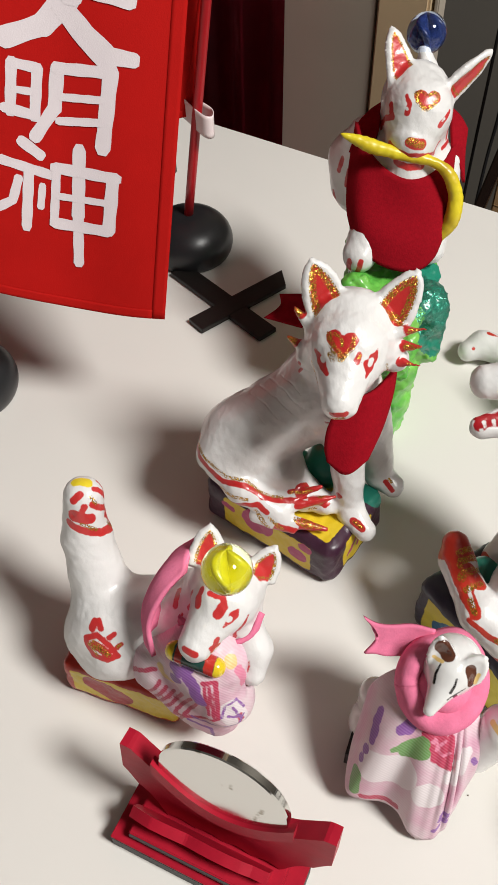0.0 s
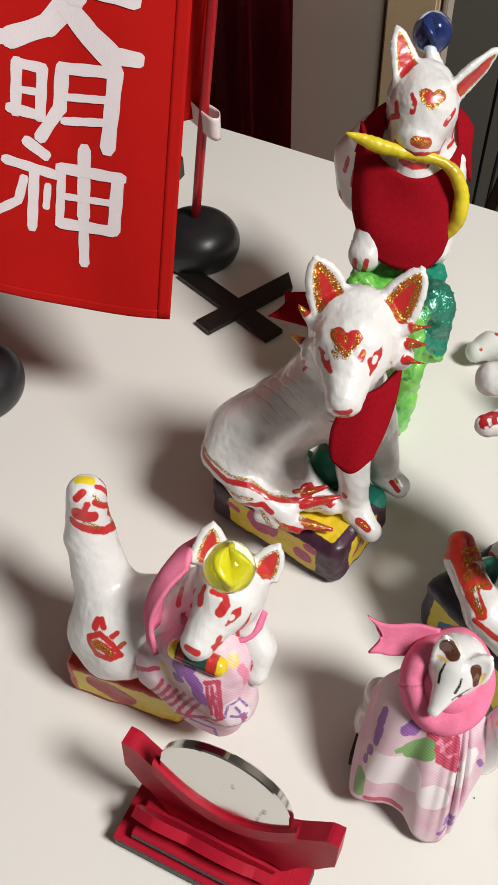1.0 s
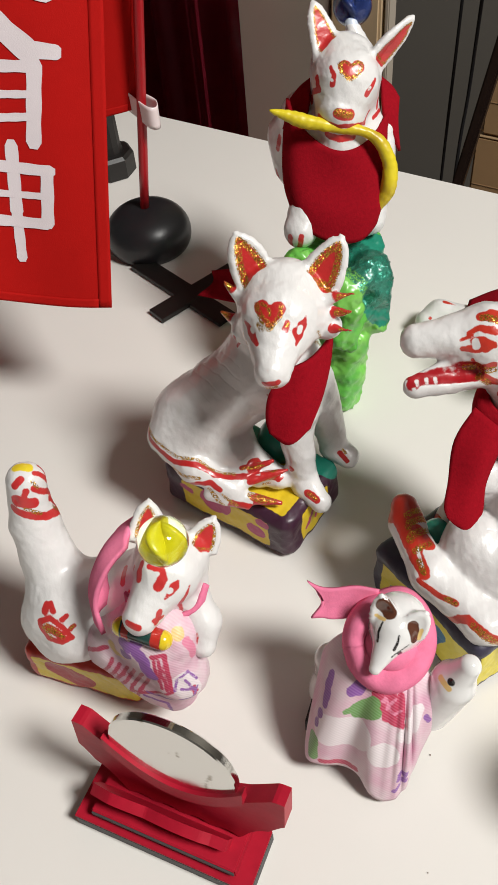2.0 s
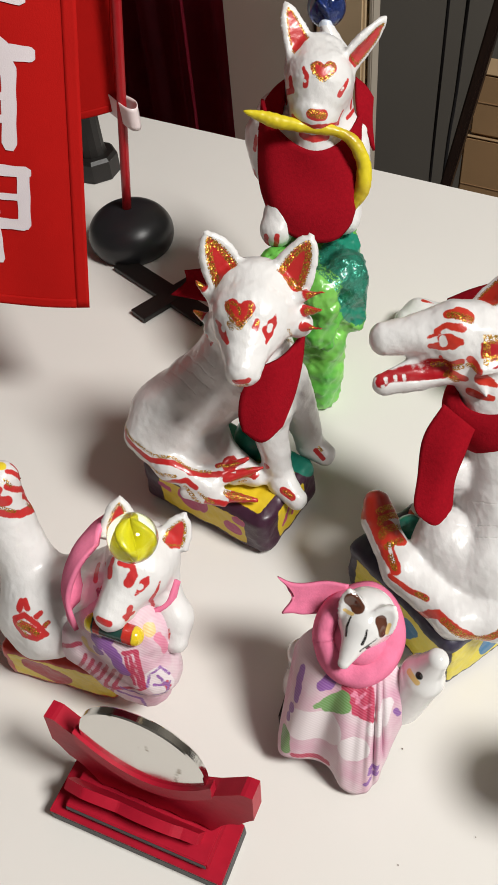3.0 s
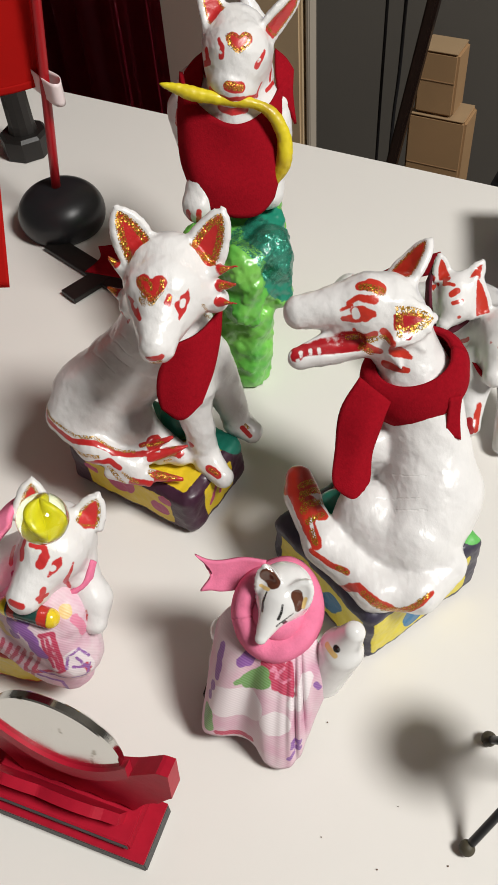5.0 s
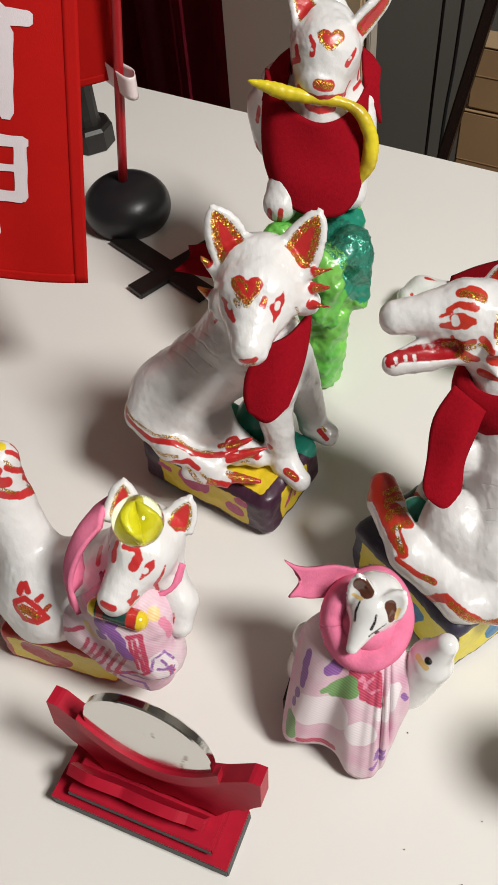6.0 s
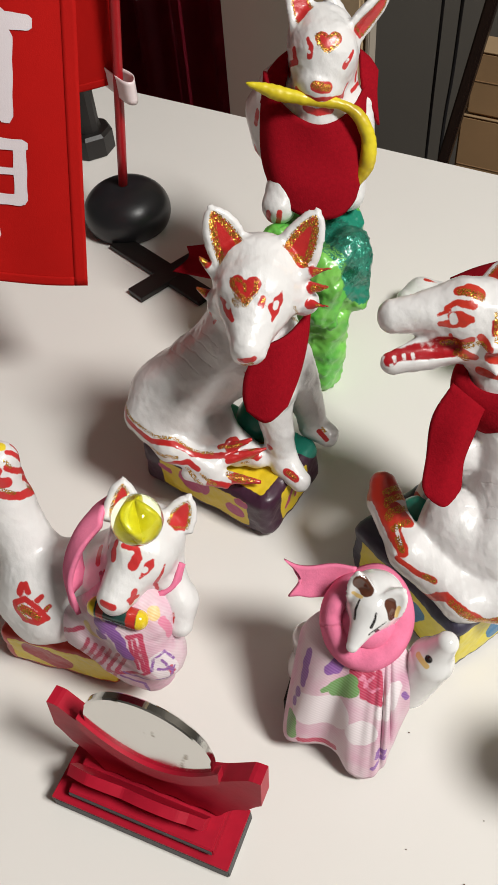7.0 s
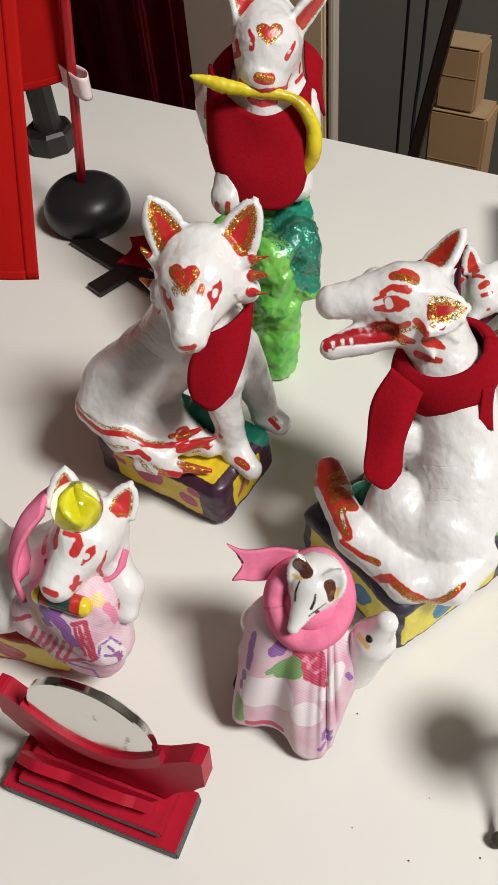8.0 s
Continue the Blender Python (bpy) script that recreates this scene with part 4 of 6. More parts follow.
carton(52, 420, -321, (66, 40, 128), "brown cardboard box standing behind the table")
carton(46, 420, -191, (44, 36, 68), "small brown cardboard box stacked on another box")
carton(52, 420, -720, (140, 90, 398), "large brown cardboard box on the floor")
bag = box(bmesh.new(), (120, 60, 500), mpose(0, 0, 250), 12)
bag = part("black_bag", bag, mat("black_cloth", (0.012, 0.012, 0.014), 0.8), at=tuple(by_edge(190, 380, -720)), smooth=True)
bag.rotation_euler = (0, 0, radians(EDGE))
tagged(bag, "black cloth bag standing behind the table", "bag")


# ---- figures ----
def pedestal(name, at, half, turn, paints, material, label, voxel=0.8, r=3.0):
    ob = clay(name, [("block", at, half, turn, r)], material, paints, voxel, 1.0, 0.6, base_z=at[2] - half[2])
    return tagged(ob, label, "pedestal")


BASE_A = painted("purple_yellow_base_paint", (0.045, 0.012, 0.03), [("yellow", (0.72, 0.52, 0.02), ""), ("pink", (0.48, 0.05, 0.16), ""), ("teal", (0.01, 0.20, 0.14), "")], 0.45, 0.1)
pedestal("painted_pedestal", (19.8, 243.6, 12), (32.5, 20.5, 12), -37, {
    "yellow": [("block", (8.3, 227.1, 12.4), (22, 5, 7.8), -37, 1), ("block", (44.8, 223.6, 12.9), (5, 9.5, 7.8), -37, 1), ("block", (19.8, 242.1, 24), (27, 15, 1.5), -37, 1)],
    "pink": [("cone", (5.3, 229.6, 17.1), (3.3, 230.6, 15.4), 7.5, 6.5), ("cone", (20.3, 219.6, 11.1), (22.3, 217.6, 11.1), 3.6, 3.6), ("cone", (23.3, 217.1, 18), (25.3, 215.6, 18), 2.6, 2.6), ("cone", (-8.7, 240.6, 16.3), (-5.7, 238.6, 14.6), 2.0, 2.0), ("line", [(43.3, 216.6, 9.43), (47.3, 219.6, 16.3)], 1.0, 1.2), ("line", [(48.3, 221.6, 10.3), (50.3, 223.6, 15.4)], 0.8, 0.8)],
    "teal": [("cone", (26, 254, 26), (20, 262, 26), 12, 12), ("cone", (43.3, 245.6, 24.9), (53.3, 240.6, 24.9), 8, 8)],
}, BASE_A, "clay pedestal painted purple with yellow panels and pink petals", r=5.0)


def sitting_fox():
    ear_l = ((29.5, 248, 112), (23, 253, 129.5), 15, (0.1, -0.8, 0.45))
    ear_r = ((49, 245.5, 111.5), (57.8, 250, 126.5), 15, (-0.1, -0.8, 0.45))
    forms = [
        ("cone", (37, 245, 105), (36, 238.5, 105.5), 16, 14),
        ("cone", (35.5, 235, 104.5), (31.8, 217.5, 100), 12, 6.3),
        ("cone", (28, 241, 101), (23, 241.5, 97), 8, 4.5), ("cone", (47, 240, 102), (52.5, 238.5, 99), 8, 4.5),
        ("ear", *ear_l[:3], 2.2, ear_l[3], 1.0, {"k": 2.0}), ("ear", *ear_r[:3], 2.2, ear_r[3], 1.0, {"k": 2.0}),
        ("cone", (37, 250, 101), (33, 252, 78), 12, 16, {"k": 6}),
        ("cone", (33, 250, 76), (6.12, 250, 51.52), 15.5, 16.5, {"k": 8}),
        ("cone", (2.225, 249.8, 42.35), (6.3, 244, 35.8), 19, 15.5, {"k": 6}),
        ("cone", (15.26, 237.2, 39.73), (22.3, 233, 29.8), 9.5, 6, {"k": 3}),
        ("cone", (39, 243, 72), (40.03, 238.5, 59.38), 13, 9, {"k": 6}),
    ]
    forms += [
        ("cone", (38, 238, 62), (41.3, 230, 29.8), 8, 5.6), ("cone", (42.3, 228, 24.8), (47.3, 221.5, 22.3), 6, 4.6),
        ("cone", (47, 248, 64), (54.3, 249, 31.8), 9, 6.4), ("cone", (55.3, 248, 24.8), (60.8, 244, 22.3), 6.2, 4.8),
        ("cone", (-13.82, 240, 46.28), (-1.738, 228.9, 39.08), 5, 5.2), ("cone", (-1.738, 228.9, 39.08), (13.3, 222.5, 32.3), 5.2, 4.6),
        ("cone", (8.3, 227, 33.8), (29.75, 229.1, 40.38), 3.8, 0.8, {"k": 1.6}), ("cone", (12.3, 224.5, 32.8), (34.78, 226.8, 37.11), 3.6, 0.8, {"k": 1.6}),
    ]
    forms += [
        ("cone", (10.3, 222, 29.8), (31.3, 218, 27.8), 4.0, 1.0, {"k": 1.6}), ("cone", (4.3, 223, 30.3), (18.3, 217.5, 27.3), 3.4, 1.2, {"k": 1.6}), ("cone", (18.3, 236, 33.8), (31.3, 230, 28.8), 7, 5),
        ("cone", (51, 241, 109), (61, 238, 113), 2.8, 0.4, {"k": 1.5}), ("cone", (51, 240, 104), (60, 235.5, 107.5), 3.0, 0.6, {"k": 1.5}),
        ("cone", (50, 238, 100), (59.5, 231.5, 102.3), 2.4, 0.4, {"k": 1.5}),
        ("cone", (25, 245, 107), (17.5, 248.5, 114), 3.6, 0.5, {"k": 1.5}), ("cone", (23, 243, 99), (15.5, 246, 103), 3.0, 0.5, {"k": 1.5}),
    ]
    forms += [("cone", (-3, 248.5, 46), (-4, 246.5, 45), 15, 14.5, {"k": 6})]
    tufts = [("cone", (55.5, 240, 111), (63, 236, 114), 2.2, 2.4), ("cone", (55, 237.5, 106), (62, 233, 108.5), 2.4, 2.6), ("cone", (53.5, 234.5, 101.5), (62, 229, 103), 1.8, 2), ("cone", (19.5, 247, 113), (17, 249, 116), 2.5, 2), ("cone", (18, 245, 102), (14, 247, 104), 2.5, 2)]
    tufts += [("cone", (22, 228.5, 38.5), (30, 229, 40.5), 3.4, 2.4), ("cone", (27, 225.5, 35.5), (35, 226.5, 37), 3.2, 2.2), ("cone", (23, 219.5, 28.5), (32, 218, 28), 3.2, 2.2), ("cone", (13, 219, 28.5), (19, 217.5, 27.3), 2.8, 2.0)]
    leaves = [("leaf", *e[:3], e[3], 1.4) for e in (ear_l, ear_r)]
    rims = [("rim", *e[:3], e[3], 3.6, 0.18) for e in (ear_l, ear_r)]
    flecks = [("cone", (24, 230, 41), (28, 230.5, 42.5), 1.6, 1.2), ("cone", (29, 227, 38), (32, 227.5, 39), 1.4, 1.2), ("cone", (24, 219, 31), (29, 218, 30), 1.8, 1.4), ("cone", (56, 238.5, 111.5), (59.5, 237, 113), 1.2, 1.0), ("cone", (55.5, 236, 106.5), (58.5, 234.5, 107.5), 1.6, 1.3), ("cone", (56, 233, 102), (57, 232, 102.3), 0.8, 0.6), ("cone", (19, 246.5, 113), (18, 248, 114.5), 1.5, 1.2), ("cone", (17.5, 244.5, 102), (16, 245.5, 103), 1.6, 1.4)]
    paints = {"crease": PAINT_GA["groove"], "red": PAINT_A["red"] + tufts + leaves, "white": PAINT_A["white"], "gold": PAINT_A["gold"] + rims + flecks}
    ob = clay("fox_statue", forms, FOX, paints, 0.75, 3.0, 0.45, base_z=22)
    return tagged(ob, "sitting white clay fox with red and gold markings", "figurine")


sitting_fox()
scarf = bmesh.new()
sheet(scarf, [
    [(54, 242, 92), (46, 232, 91), (36, 228, 89)],
    [(52.5, 235, 85.5), (43, 226.5, 84), (30.5, 226.5, 81)],
    [(49, 227, 77), (40, 219, 75), (28.5, 221, 74.5)],
    [(44, 218, 69.5), (36, 214, 66.5), (29.5, 217.5, 69.5)],
], 1.6)
tagged(part("felt_scarf", scarf, FELT_RED, smooth=True), "red felt scarf hanging over the chest of a fox figurine", "scarf")
bow = bmesh.new()
sheet(bow, [[(22, 258, 112), (13, 262, 109)], [(22, 256, 106), (13, 259, 106)], [(21, 254, 100), (7, 256, 103)]], 1.2)
tagged(part("felt_scarf_end", bow, FELT_RED, smooth=True), "red felt scarf end sticking out behind a fox neck", "scarf")


ROCK = painted("green_glitter_rock_paint", (0.20, 0.54, 0.09), [("teal", (0.01, 0.22, 0.14), ""), ("gold", (0.10, 0.50, 0.36), "glitter")], 0.34, 0.35, ragged=1.6, base_vary=0.5, bump=0.8, bump_scale=160, second=(0.08, 0.40, 0.05))
rock = clay("painted_rock", [
    ("block", (66, 331, 57), (18, 33, 17), 2, 5), ("block", (60, 317, 26), (12, 22, 26), 4, 6), ("cone", (50, 302, 8), (54, 305, 40), 9, 11), ("cone", (64, 298, 6), (67, 303, 40), 8.5, 10), ("cone", (75, 304, 52), (76, 304, 70), 8, 9),
    ("cone", (43, 312, 62), (46, 312, 72), 9, 7), ("cone", (63, 293, 48), (64, 296, 68), 8, 9),
], ROCK, {"teal": [("cone", (86, 300, 60), (82, 310, 80), 15, 18)], "gold": [("cone", (84, 298, 70), (72, 306, 80), 15, 14)]}, 1.0, 4.0, 1.9, base_z=0, floor=0.3, seed=7)
tagged(rock, "bright green painted clay rock with teal glitter", "rock")


def rock_fox():
    ear_l = ((63.5, 357, 139), (58, 366, 157), 12, (0.25, -0.8, 0.3))
    ear_r = ((82, 355, 137), (97, 360.5, 150), 12, (0.35, -0.8, -0.3))
    forms = [
        ("cone", (69.6, 359, 133), (69.6, 349, 133), 14, 13), ("cone", (68.6, 347, 131), (66.5, 341, 124.5), 13, 10.2), ("cone", (66.5, 344, 116), (66.2, 338.5, 115), 8, 6.4),
        ("ear", *ear_l[:3], 2.0, ear_l[3], 0.8, {"k": 2}), ("ear", *ear_r[:3], 2.0, ear_r[3], 0.8, {"k": 2}),
        ("cone", (70.6, 357, 124), (68.6, 349, 98), 13, 20, {"k": 6}), ("cone", (68.6, 347, 96), (66.6, 339, 86), 21, 18, {"k": 6}),
        ("cone", (53, 362, 114), (51.5, 377, 96), 9.5, 13, {"k": 6}), ("cone", (51.5, 377, 92), (54, 379, 82), 14, 15, {"k": 6}), ("cone", (56, 350, 112), (54.5, 342, 96), 8, 8.5), ("cone", (55, 345, 110), (54, 333, 94), 8, 8), ("cone", (54, 333, 94), (48, 321.5, 82.5), 7.5, 7.4),
        ("cone", (82.6, 349, 108), (79.6, 337, 92), 8, 8), ("cone", (79.6, 335, 92), (77.6, 325, 82), 8, 6.5),
    ]
    forms += [
        ("cone", (76.6, 367, 96), (77.6, 383, 126), 9, 8), ("cone", (77.6, 383, 126), (75.6, 387, 140), 8, 2.5),
    ]
    leaves = [("leaf", *e[:3], e[3], 1.3) for e in (ear_l, ear_r)]
    rims = [("rim", *e[:3], e[3], 1.9, 0.1) for e in (ear_l, ear_r)]
    flank = [("line", [(40.6, 333, 100), (39.6, 327, 96)], 1.4, 1.4), ("line", [(43.6, 341, 112), (40.6, 337, 106)], 1.3, 1.3)]
    paints = {"red": PAINT_B["red"] + leaves + flank, "white": PAINT_B["white"], "gold": PAINT_B["gold"] + rims}
    ob = clay("fox_statue", forms, FOX_PLAIN, paints, 0.8, 3.0, 0.45, base_z=74, seed=21)
    return tagged(ob, "white long-eared clay fox with heart mark on a green rock", "figurine")


rock_fox()
bib = bmesh.new()
sheet(bib, [
    [(46, 356, 124), (48, 345, 121), (57, 335.5, 114.5), (67, 331, 112.3), (77, 335.5, 113.5), (85.5, 347, 117), (89, 358, 120)],
    [(43, 343, 110), (47.5, 333, 106.5), (57, 326.5, 101), (67, 325, 99.5), (77, 326, 100), (83.5, 333, 103.5), (86, 345, 106)],
    [(42.5, 334, 98), (47.5, 324.5, 95), (56, 319, 91.5), (66, 317.5, 90.5), (75, 318.5, 90.5), (81.5, 323, 92), (84, 333, 94)],
    [(45, 327, 89), (49, 319.5, 85.5), (56, 315, 82), (65, 313, 80), (73, 314, 80.5), (79, 319, 84), (81.5, 326, 87)],
], 1.6)
tagged(part("felt_bib", bib, FELT_RED, smooth=True), "red felt bib tied round the fox on the rock", "bib")
for rows in (
    [[(56.7, 367, 126.3), (52.2, 364.2, 124.6), (47.6, 361, 121.3)], [(55.1, 353.5, 124.7), (50.1, 353.4, 121.4), (45.2, 354.1, 117.1)], [(53.4, 348.3, 119.2), (49.2, 349.2, 116.9), (43.4, 351.1, 112.9)]],
    [[(86.1, 366.5, 124.6), (90, 362.9, 122.3), (93.1, 358.8, 118.7)], [(85.1, 353, 121.1), (88.8, 352.2, 117.6), (91.5, 350.7, 112.7)], [(85.4, 346.7, 114.6), (88.7, 345.6, 110), (92, 344.3, 102.5)]],
):
    tagged(part("felt_cape", sheet(bmesh.new(), rows, 1.4), FELT_RED, smooth=True), "red felt cape over the shoulder of a fox figurine", "cape")
STALK_PAINT = painted("mottled_yellow_paint", (0.74, 0.60, 0.02), [], 0.4, 0.2, second=(0.46, 0.30, 0.01))
stem = [(38.1, 337, 129), (47.6, 336, 125.5), (59.6, 334, 122), (73.6, 333, 119.5), (81.6, 331, 115), (85.6, 328, 106), (84.6, 325, 96), (79.1, 323, 88)]
girth = [0.5, 2.6, 2.4, 2.0, 2.4, 2.9, 3.2, 1.8]
stem, girth = [tuple(q) for q in spline(stem, 4)], [float(q[0]) for q in spline([(g,) for g in girth], 4)]
stalk = clay("rice_stalk", [("cone", a, b, ra, rb, {"k": 0.4}) for a, b, ra, rb in zip(stem, stem[1:], girth, girth[1:])] + [("cone", (84.6, 319, 108), (78.6, 316, 92), 0.4, 0.6, {"cut": True, "k": 2.5})], STALK_PAINT, None, 0.6, 2.0, 0.4, base_z=88, seed=4)
tagged(stalk, "curved yellow painted clay stalk held in the fox's mouth", "ornament")


def marble(at, r, glass_colour, core_colour, label):
    ob = thing("glass_marble", (at[0], at[1], at[2] - r), label, "marble")
    g = bpy.data.materials.new("marble_glass")  # clear glass
    g.use_nodes = True
    b = g.node_tree.nodes["Principled BSDF"]
    b.inputs["Base Color"].default_value = (*glass_colour, 1)
    b.inputs["Transmission Weight"].default_value, b.inputs["Roughness"].default_value, b.inputs["IOR"].default_value = 1.0, 0.02, 1.5
    bm = bmesh.new()
    bmesh.ops.create_uvsphere(bm, u_segments=48, v_segments=24, radius=r)
    shell = part("glass_ball", bm, g, ob, "", True, (0, 0, r))
    shell.visible_shadow = False
    # three petals of coloured glass, twisted about one axis
    bm = bmesh.new()
    bmesh.ops.create_uvsphere(bm, u_segments=96, v_segments=32, radius=0.63 * r)
    for v in bm.verts:
        a, h = math.atan2(v.co.y, v.co.x), v.co.z / (0.63 * r)
        k = 0.15 + 0.95 * abs(math.cos(1.5 * (a + 0.7 * h))) ** 2.0
        v.co.x, v.co.y = v.co.x * k, v.co.y * k
    bm.transform(Matrix.Rotation(radians(-38), 4, "X"))
    tint = mat("marble_core", core_colour, 0.25, 0, 300, 0.2, 0, 100)
    tint.node_tree.nodes["Principled BSDF"].inputs["Transmission Weight"].default_value = 0.45
    part("colour_core", bm, tint, ob, "", True, (0, 0, r))
    return ob


marble((76.4, 391, 145), 8.4, (0.62, 0.74, 0.96), (0.02, 0.04, 0.16), "clear blue glass marble on a fox tail")


def lying_fox():
    ear_l = ((-11.5, 171, 75), (-9.5, 178, 84.5), 11, (0.1, -0.9, 0.3))
    ear_r = ((5.5, 168, 73), (10.5, 172.5, 80.5), 11, (0.0, -0.9, 0.3))
    forms = [
        ("cone", (-4, 166.5, 69), (-4.5, 162, 70), 11.8, 10.6), ("cone", (-6, 160, 70), (-13.8, 147.6, 66), 8.8, 5.4), ("cone", (-8, 158, 62), (-10.5, 152, 62), 6, 3.6),
        ("ear", *ear_l[:3], 1.8, ear_l[3], 0.8, {"k": 2}), ("ear", *ear_r[:3], 1.8, ear_r[3], 0.8, {"k": 2}),
        ("cone", (-6, 170, 60), (-16, 170, 44), 12, 15, {"k": 6}), ("cone", (-16, 170, 42), (-44, 174, 36), 15, 15, {"k": 6}),
        ("cone", (-46, 173, 35), (-43, 166, 31.5), 14.5, 12.5, {"k": 6}), ("cone", (-53, 170, 31), (-50, 166, 28), 9.5, 8.5, {"k": 6}), ("cone", (-20, 162, 26), (-8, 156, 24), 12, 10),
        ("cone", (-49, 180, 42), (-53, 189, 64), 11, 8.4), ("cone", (-53, 189, 64), (-52, 193, 81), 8.2, 6.6, {"k": 2}),
    ]
    forms += [
        ("cone", (0, 162, 58), (4, 155, 50), 6.5, 5.5), ("cone", (4, 155, 50), (3.5, 149, 44), 5.5, 4.2),
    ]
    for i in range(3):
        forms.append(("cone", (-60 + 5.2 * i, 187 - i, 80), (-60 + 5.4 * i, 186 - i, 88), 0.5, 0.4, {"cut": True, "k": 1.0}))
    leaves = [("leaf", *e[:3], e[3], 1.7) for e in (ear_l, ear_r)]
    rims = [("rim", *e[:3], e[3], 2.0, 0.1) for e in (ear_l, ear_r)]
    paints = {"red": PAINT_C["red"] + leaves, "yellow": PAINT_C["yellow"], "white": PAINT_C["white"], "gold": PAINT_C["gold"] + rims}
    ob = clay("fox_statue", forms, FOX_PLAIN, paints, 0.7, 3.0, 0.34, base_z=13, seed=40)
    return tagged(ob, "white clay fox with raised tail and red markings", "figurine")


lying_fox()
marble((-3.8, 160.5, 87.6), 7.8, (0.86, 0.90, 0.72), (0.80, 0.74, 0.02), "clear glass marble with a yellow core on a fox forehead")
BASE_C = painted("red_yellow_base_paint", (0.50, 0.03, 0.015), [("yellow", (0.75, 0.55, 0.02), ""), ("red", (0.42, 0.02, 0.03), "")], 0.4, 0.15)
pedestal("painted_pedestal", (-40, 171.5, 10.5), (22.5, 15.5, 10.5), -19, {
    "yellow": [("block", (-46, 158, 10.8), (17.5, 5, 7.6), -19, 1), ("block", (-27, 151.5, 10.8), (3, 5, 7.6), -19, 1)], "red": [("cone", (-54, 160, 13), (-46, 157, 9), 5.0, 6.0)],
}, BASE_C, "clay pedestal painted red with yellow panels")
KIMONO = painted("pink_flowered_crepe", (0.70, 0.55, 0.59), [("white", (0.78, 0.70, 0.72), ""), ("red", (0.50, 0.03, 0.09), ""), ("purple", (0.26, 0.09, 0.36), ""), ("green", (0.16, 0.33, 0.10), ""), ("yellow", (0.75, 0.52, 0.2), ""), ("pink", (0.72, 0.22, 0.34), "")], 0.45, 0.0, weave=True, second=(0.66, 0.34, 0.46), stripes=0.13)
robe = clay("flowered_robe", [
    ("cone", (-24, 158, 42), (-9.5, 150, 40), 9, 10.5, {"k": 6}), ("cone", (-11, 150, 44), (-4, 147, 33), 10.5, 7.5, {"k": 5}), ("cone", (-7, 146, 31), (-9, 145, 23), 9, 6.5, {"k": 5}),
    ("cone", (-28, 156, 36), (-16, 150, 26), 9, 9, {"k": 6}), ("cone", (-6, 152.5, 50), (-16, 154, 52), 8.5, 9, {"k": 6}), ("cone", (-15, 149, 27), (-7, 146, 22), 8, 6, {"k": 5}), ("cone", (-14, 138, 40), (-10, 135, 22), 0.5, 1.0, {"cut": True, "k": 3}), ("cone", (-22, 143, 44), (-22, 140, 26), 0.5, 1.0, {"cut": True, "k": 3}),
], KIMONO, PAINT_RC, 0.8, 3.0, 0.5, base_z=13, seed=3)
tagged(robe, "pink and white flowered crepe robe draped over a fox", "robe")
hood = bmesh.new()
sheet(hood, [[(-14, 180, 76), (-16, 172, 79), (-17, 166, 78)], [(-22, 176, 72), (-25, 168, 74), (-24, 161, 72)], [(-27, 170, 62), (-31, 163, 63), (-29, 156, 62)], [(-27, 164, 52), (-31, 157, 53), (-28, 151, 52)]], 1.6)
tagged(part("felt_scarf", hood, FELT_PINK, smooth=True), "pink felt scarf tied behind a fox head", "scarf")
chin = bmesh.new()
sheet(chin, [[(-20, 160, 62), (-20, 158, 58)], [(-10, 154, 56), (-10, 154, 52)], [(1.5, 154, 58.5), (2.5, 155, 56)], [(6, 160, 64), (6.8, 160.6, 62.4)]], 1.6)
tagged(part("felt_scarf_band", chin, FELT_PINK, smooth=True), "pink felt scarf band under a fox chin", "scarf")
SCROLL = painted("scroll_paint", (0.015, 0.06, 0.05), [("red", (0.5, 0.03, 0.02), ""), ("yellow", (0.75, 0.55, 0.02), "")], 0.2, 0.7)
scroll = clay("painted_scroll", [("cone", (-20.5, 149, 59.5), (-8, 145, 56.5), 3.3, 3.3)], SCROLL, {
    "red": [("block", (-9.3, 145.5, 57), (1.5, 6, 6), -17, 0.5), ("block", (-18.5, 149, 60), (1.1, 6, 6), -17, 0.5)], "yellow": [("block", (-5.4, 144.4, 56), (2.4, 6, 6), -17, 0.5), ("block", (-22.5, 150.5, 61), (2.6, 6, 6), -17, 0.5)]}, 0.6, 1.0, 0.0, base_z=52)
tagged(scroll, "small dark green painted scroll in a fox mouth", "ornament")


BASE_E = painted("navy_yellow_base_paint", (0.035, 0.03, 0.055), [("yellow", (0.72, 0.60, 0.05), ""), ("blue", (0.03, 0.16, 0.32), ""), ("white", (0.7, 0.75, 0.8), ""), ("green", (0.12, 0.45, 0.10), "")], 0.45, 0.1)
pedestal("painted_pedestal", (103, 185, 15), (28, 28, 15), 32, {
    "yellow": [("block", (80, 169, 15), (5, 23, 10.5), 32, 1), ("block", (116, 159, 15), (23, 5, 10.5), 32, 1)],
    "blue": [("cone", (76, 177, 17), (75, 181, 14), 6, 6), ("cone", (83, 162, 18), (82, 166, 12), 4.5, 4.5), ("cone", (117, 160, 15), (114, 158, 12), 7, 6.5)],
    "white": [("line", [(113, 157, 15), (115.5, 158, 17), (117, 159, 14.5), (114.5, 158, 12)], 0.7, 0.6)],
    "green": [("cone", (135, 180, 30), (130, 190, 30), 6, 6)],
}, BASE_E, "clay pedestal painted navy with yellow panels and blue leaves", r=4.0)


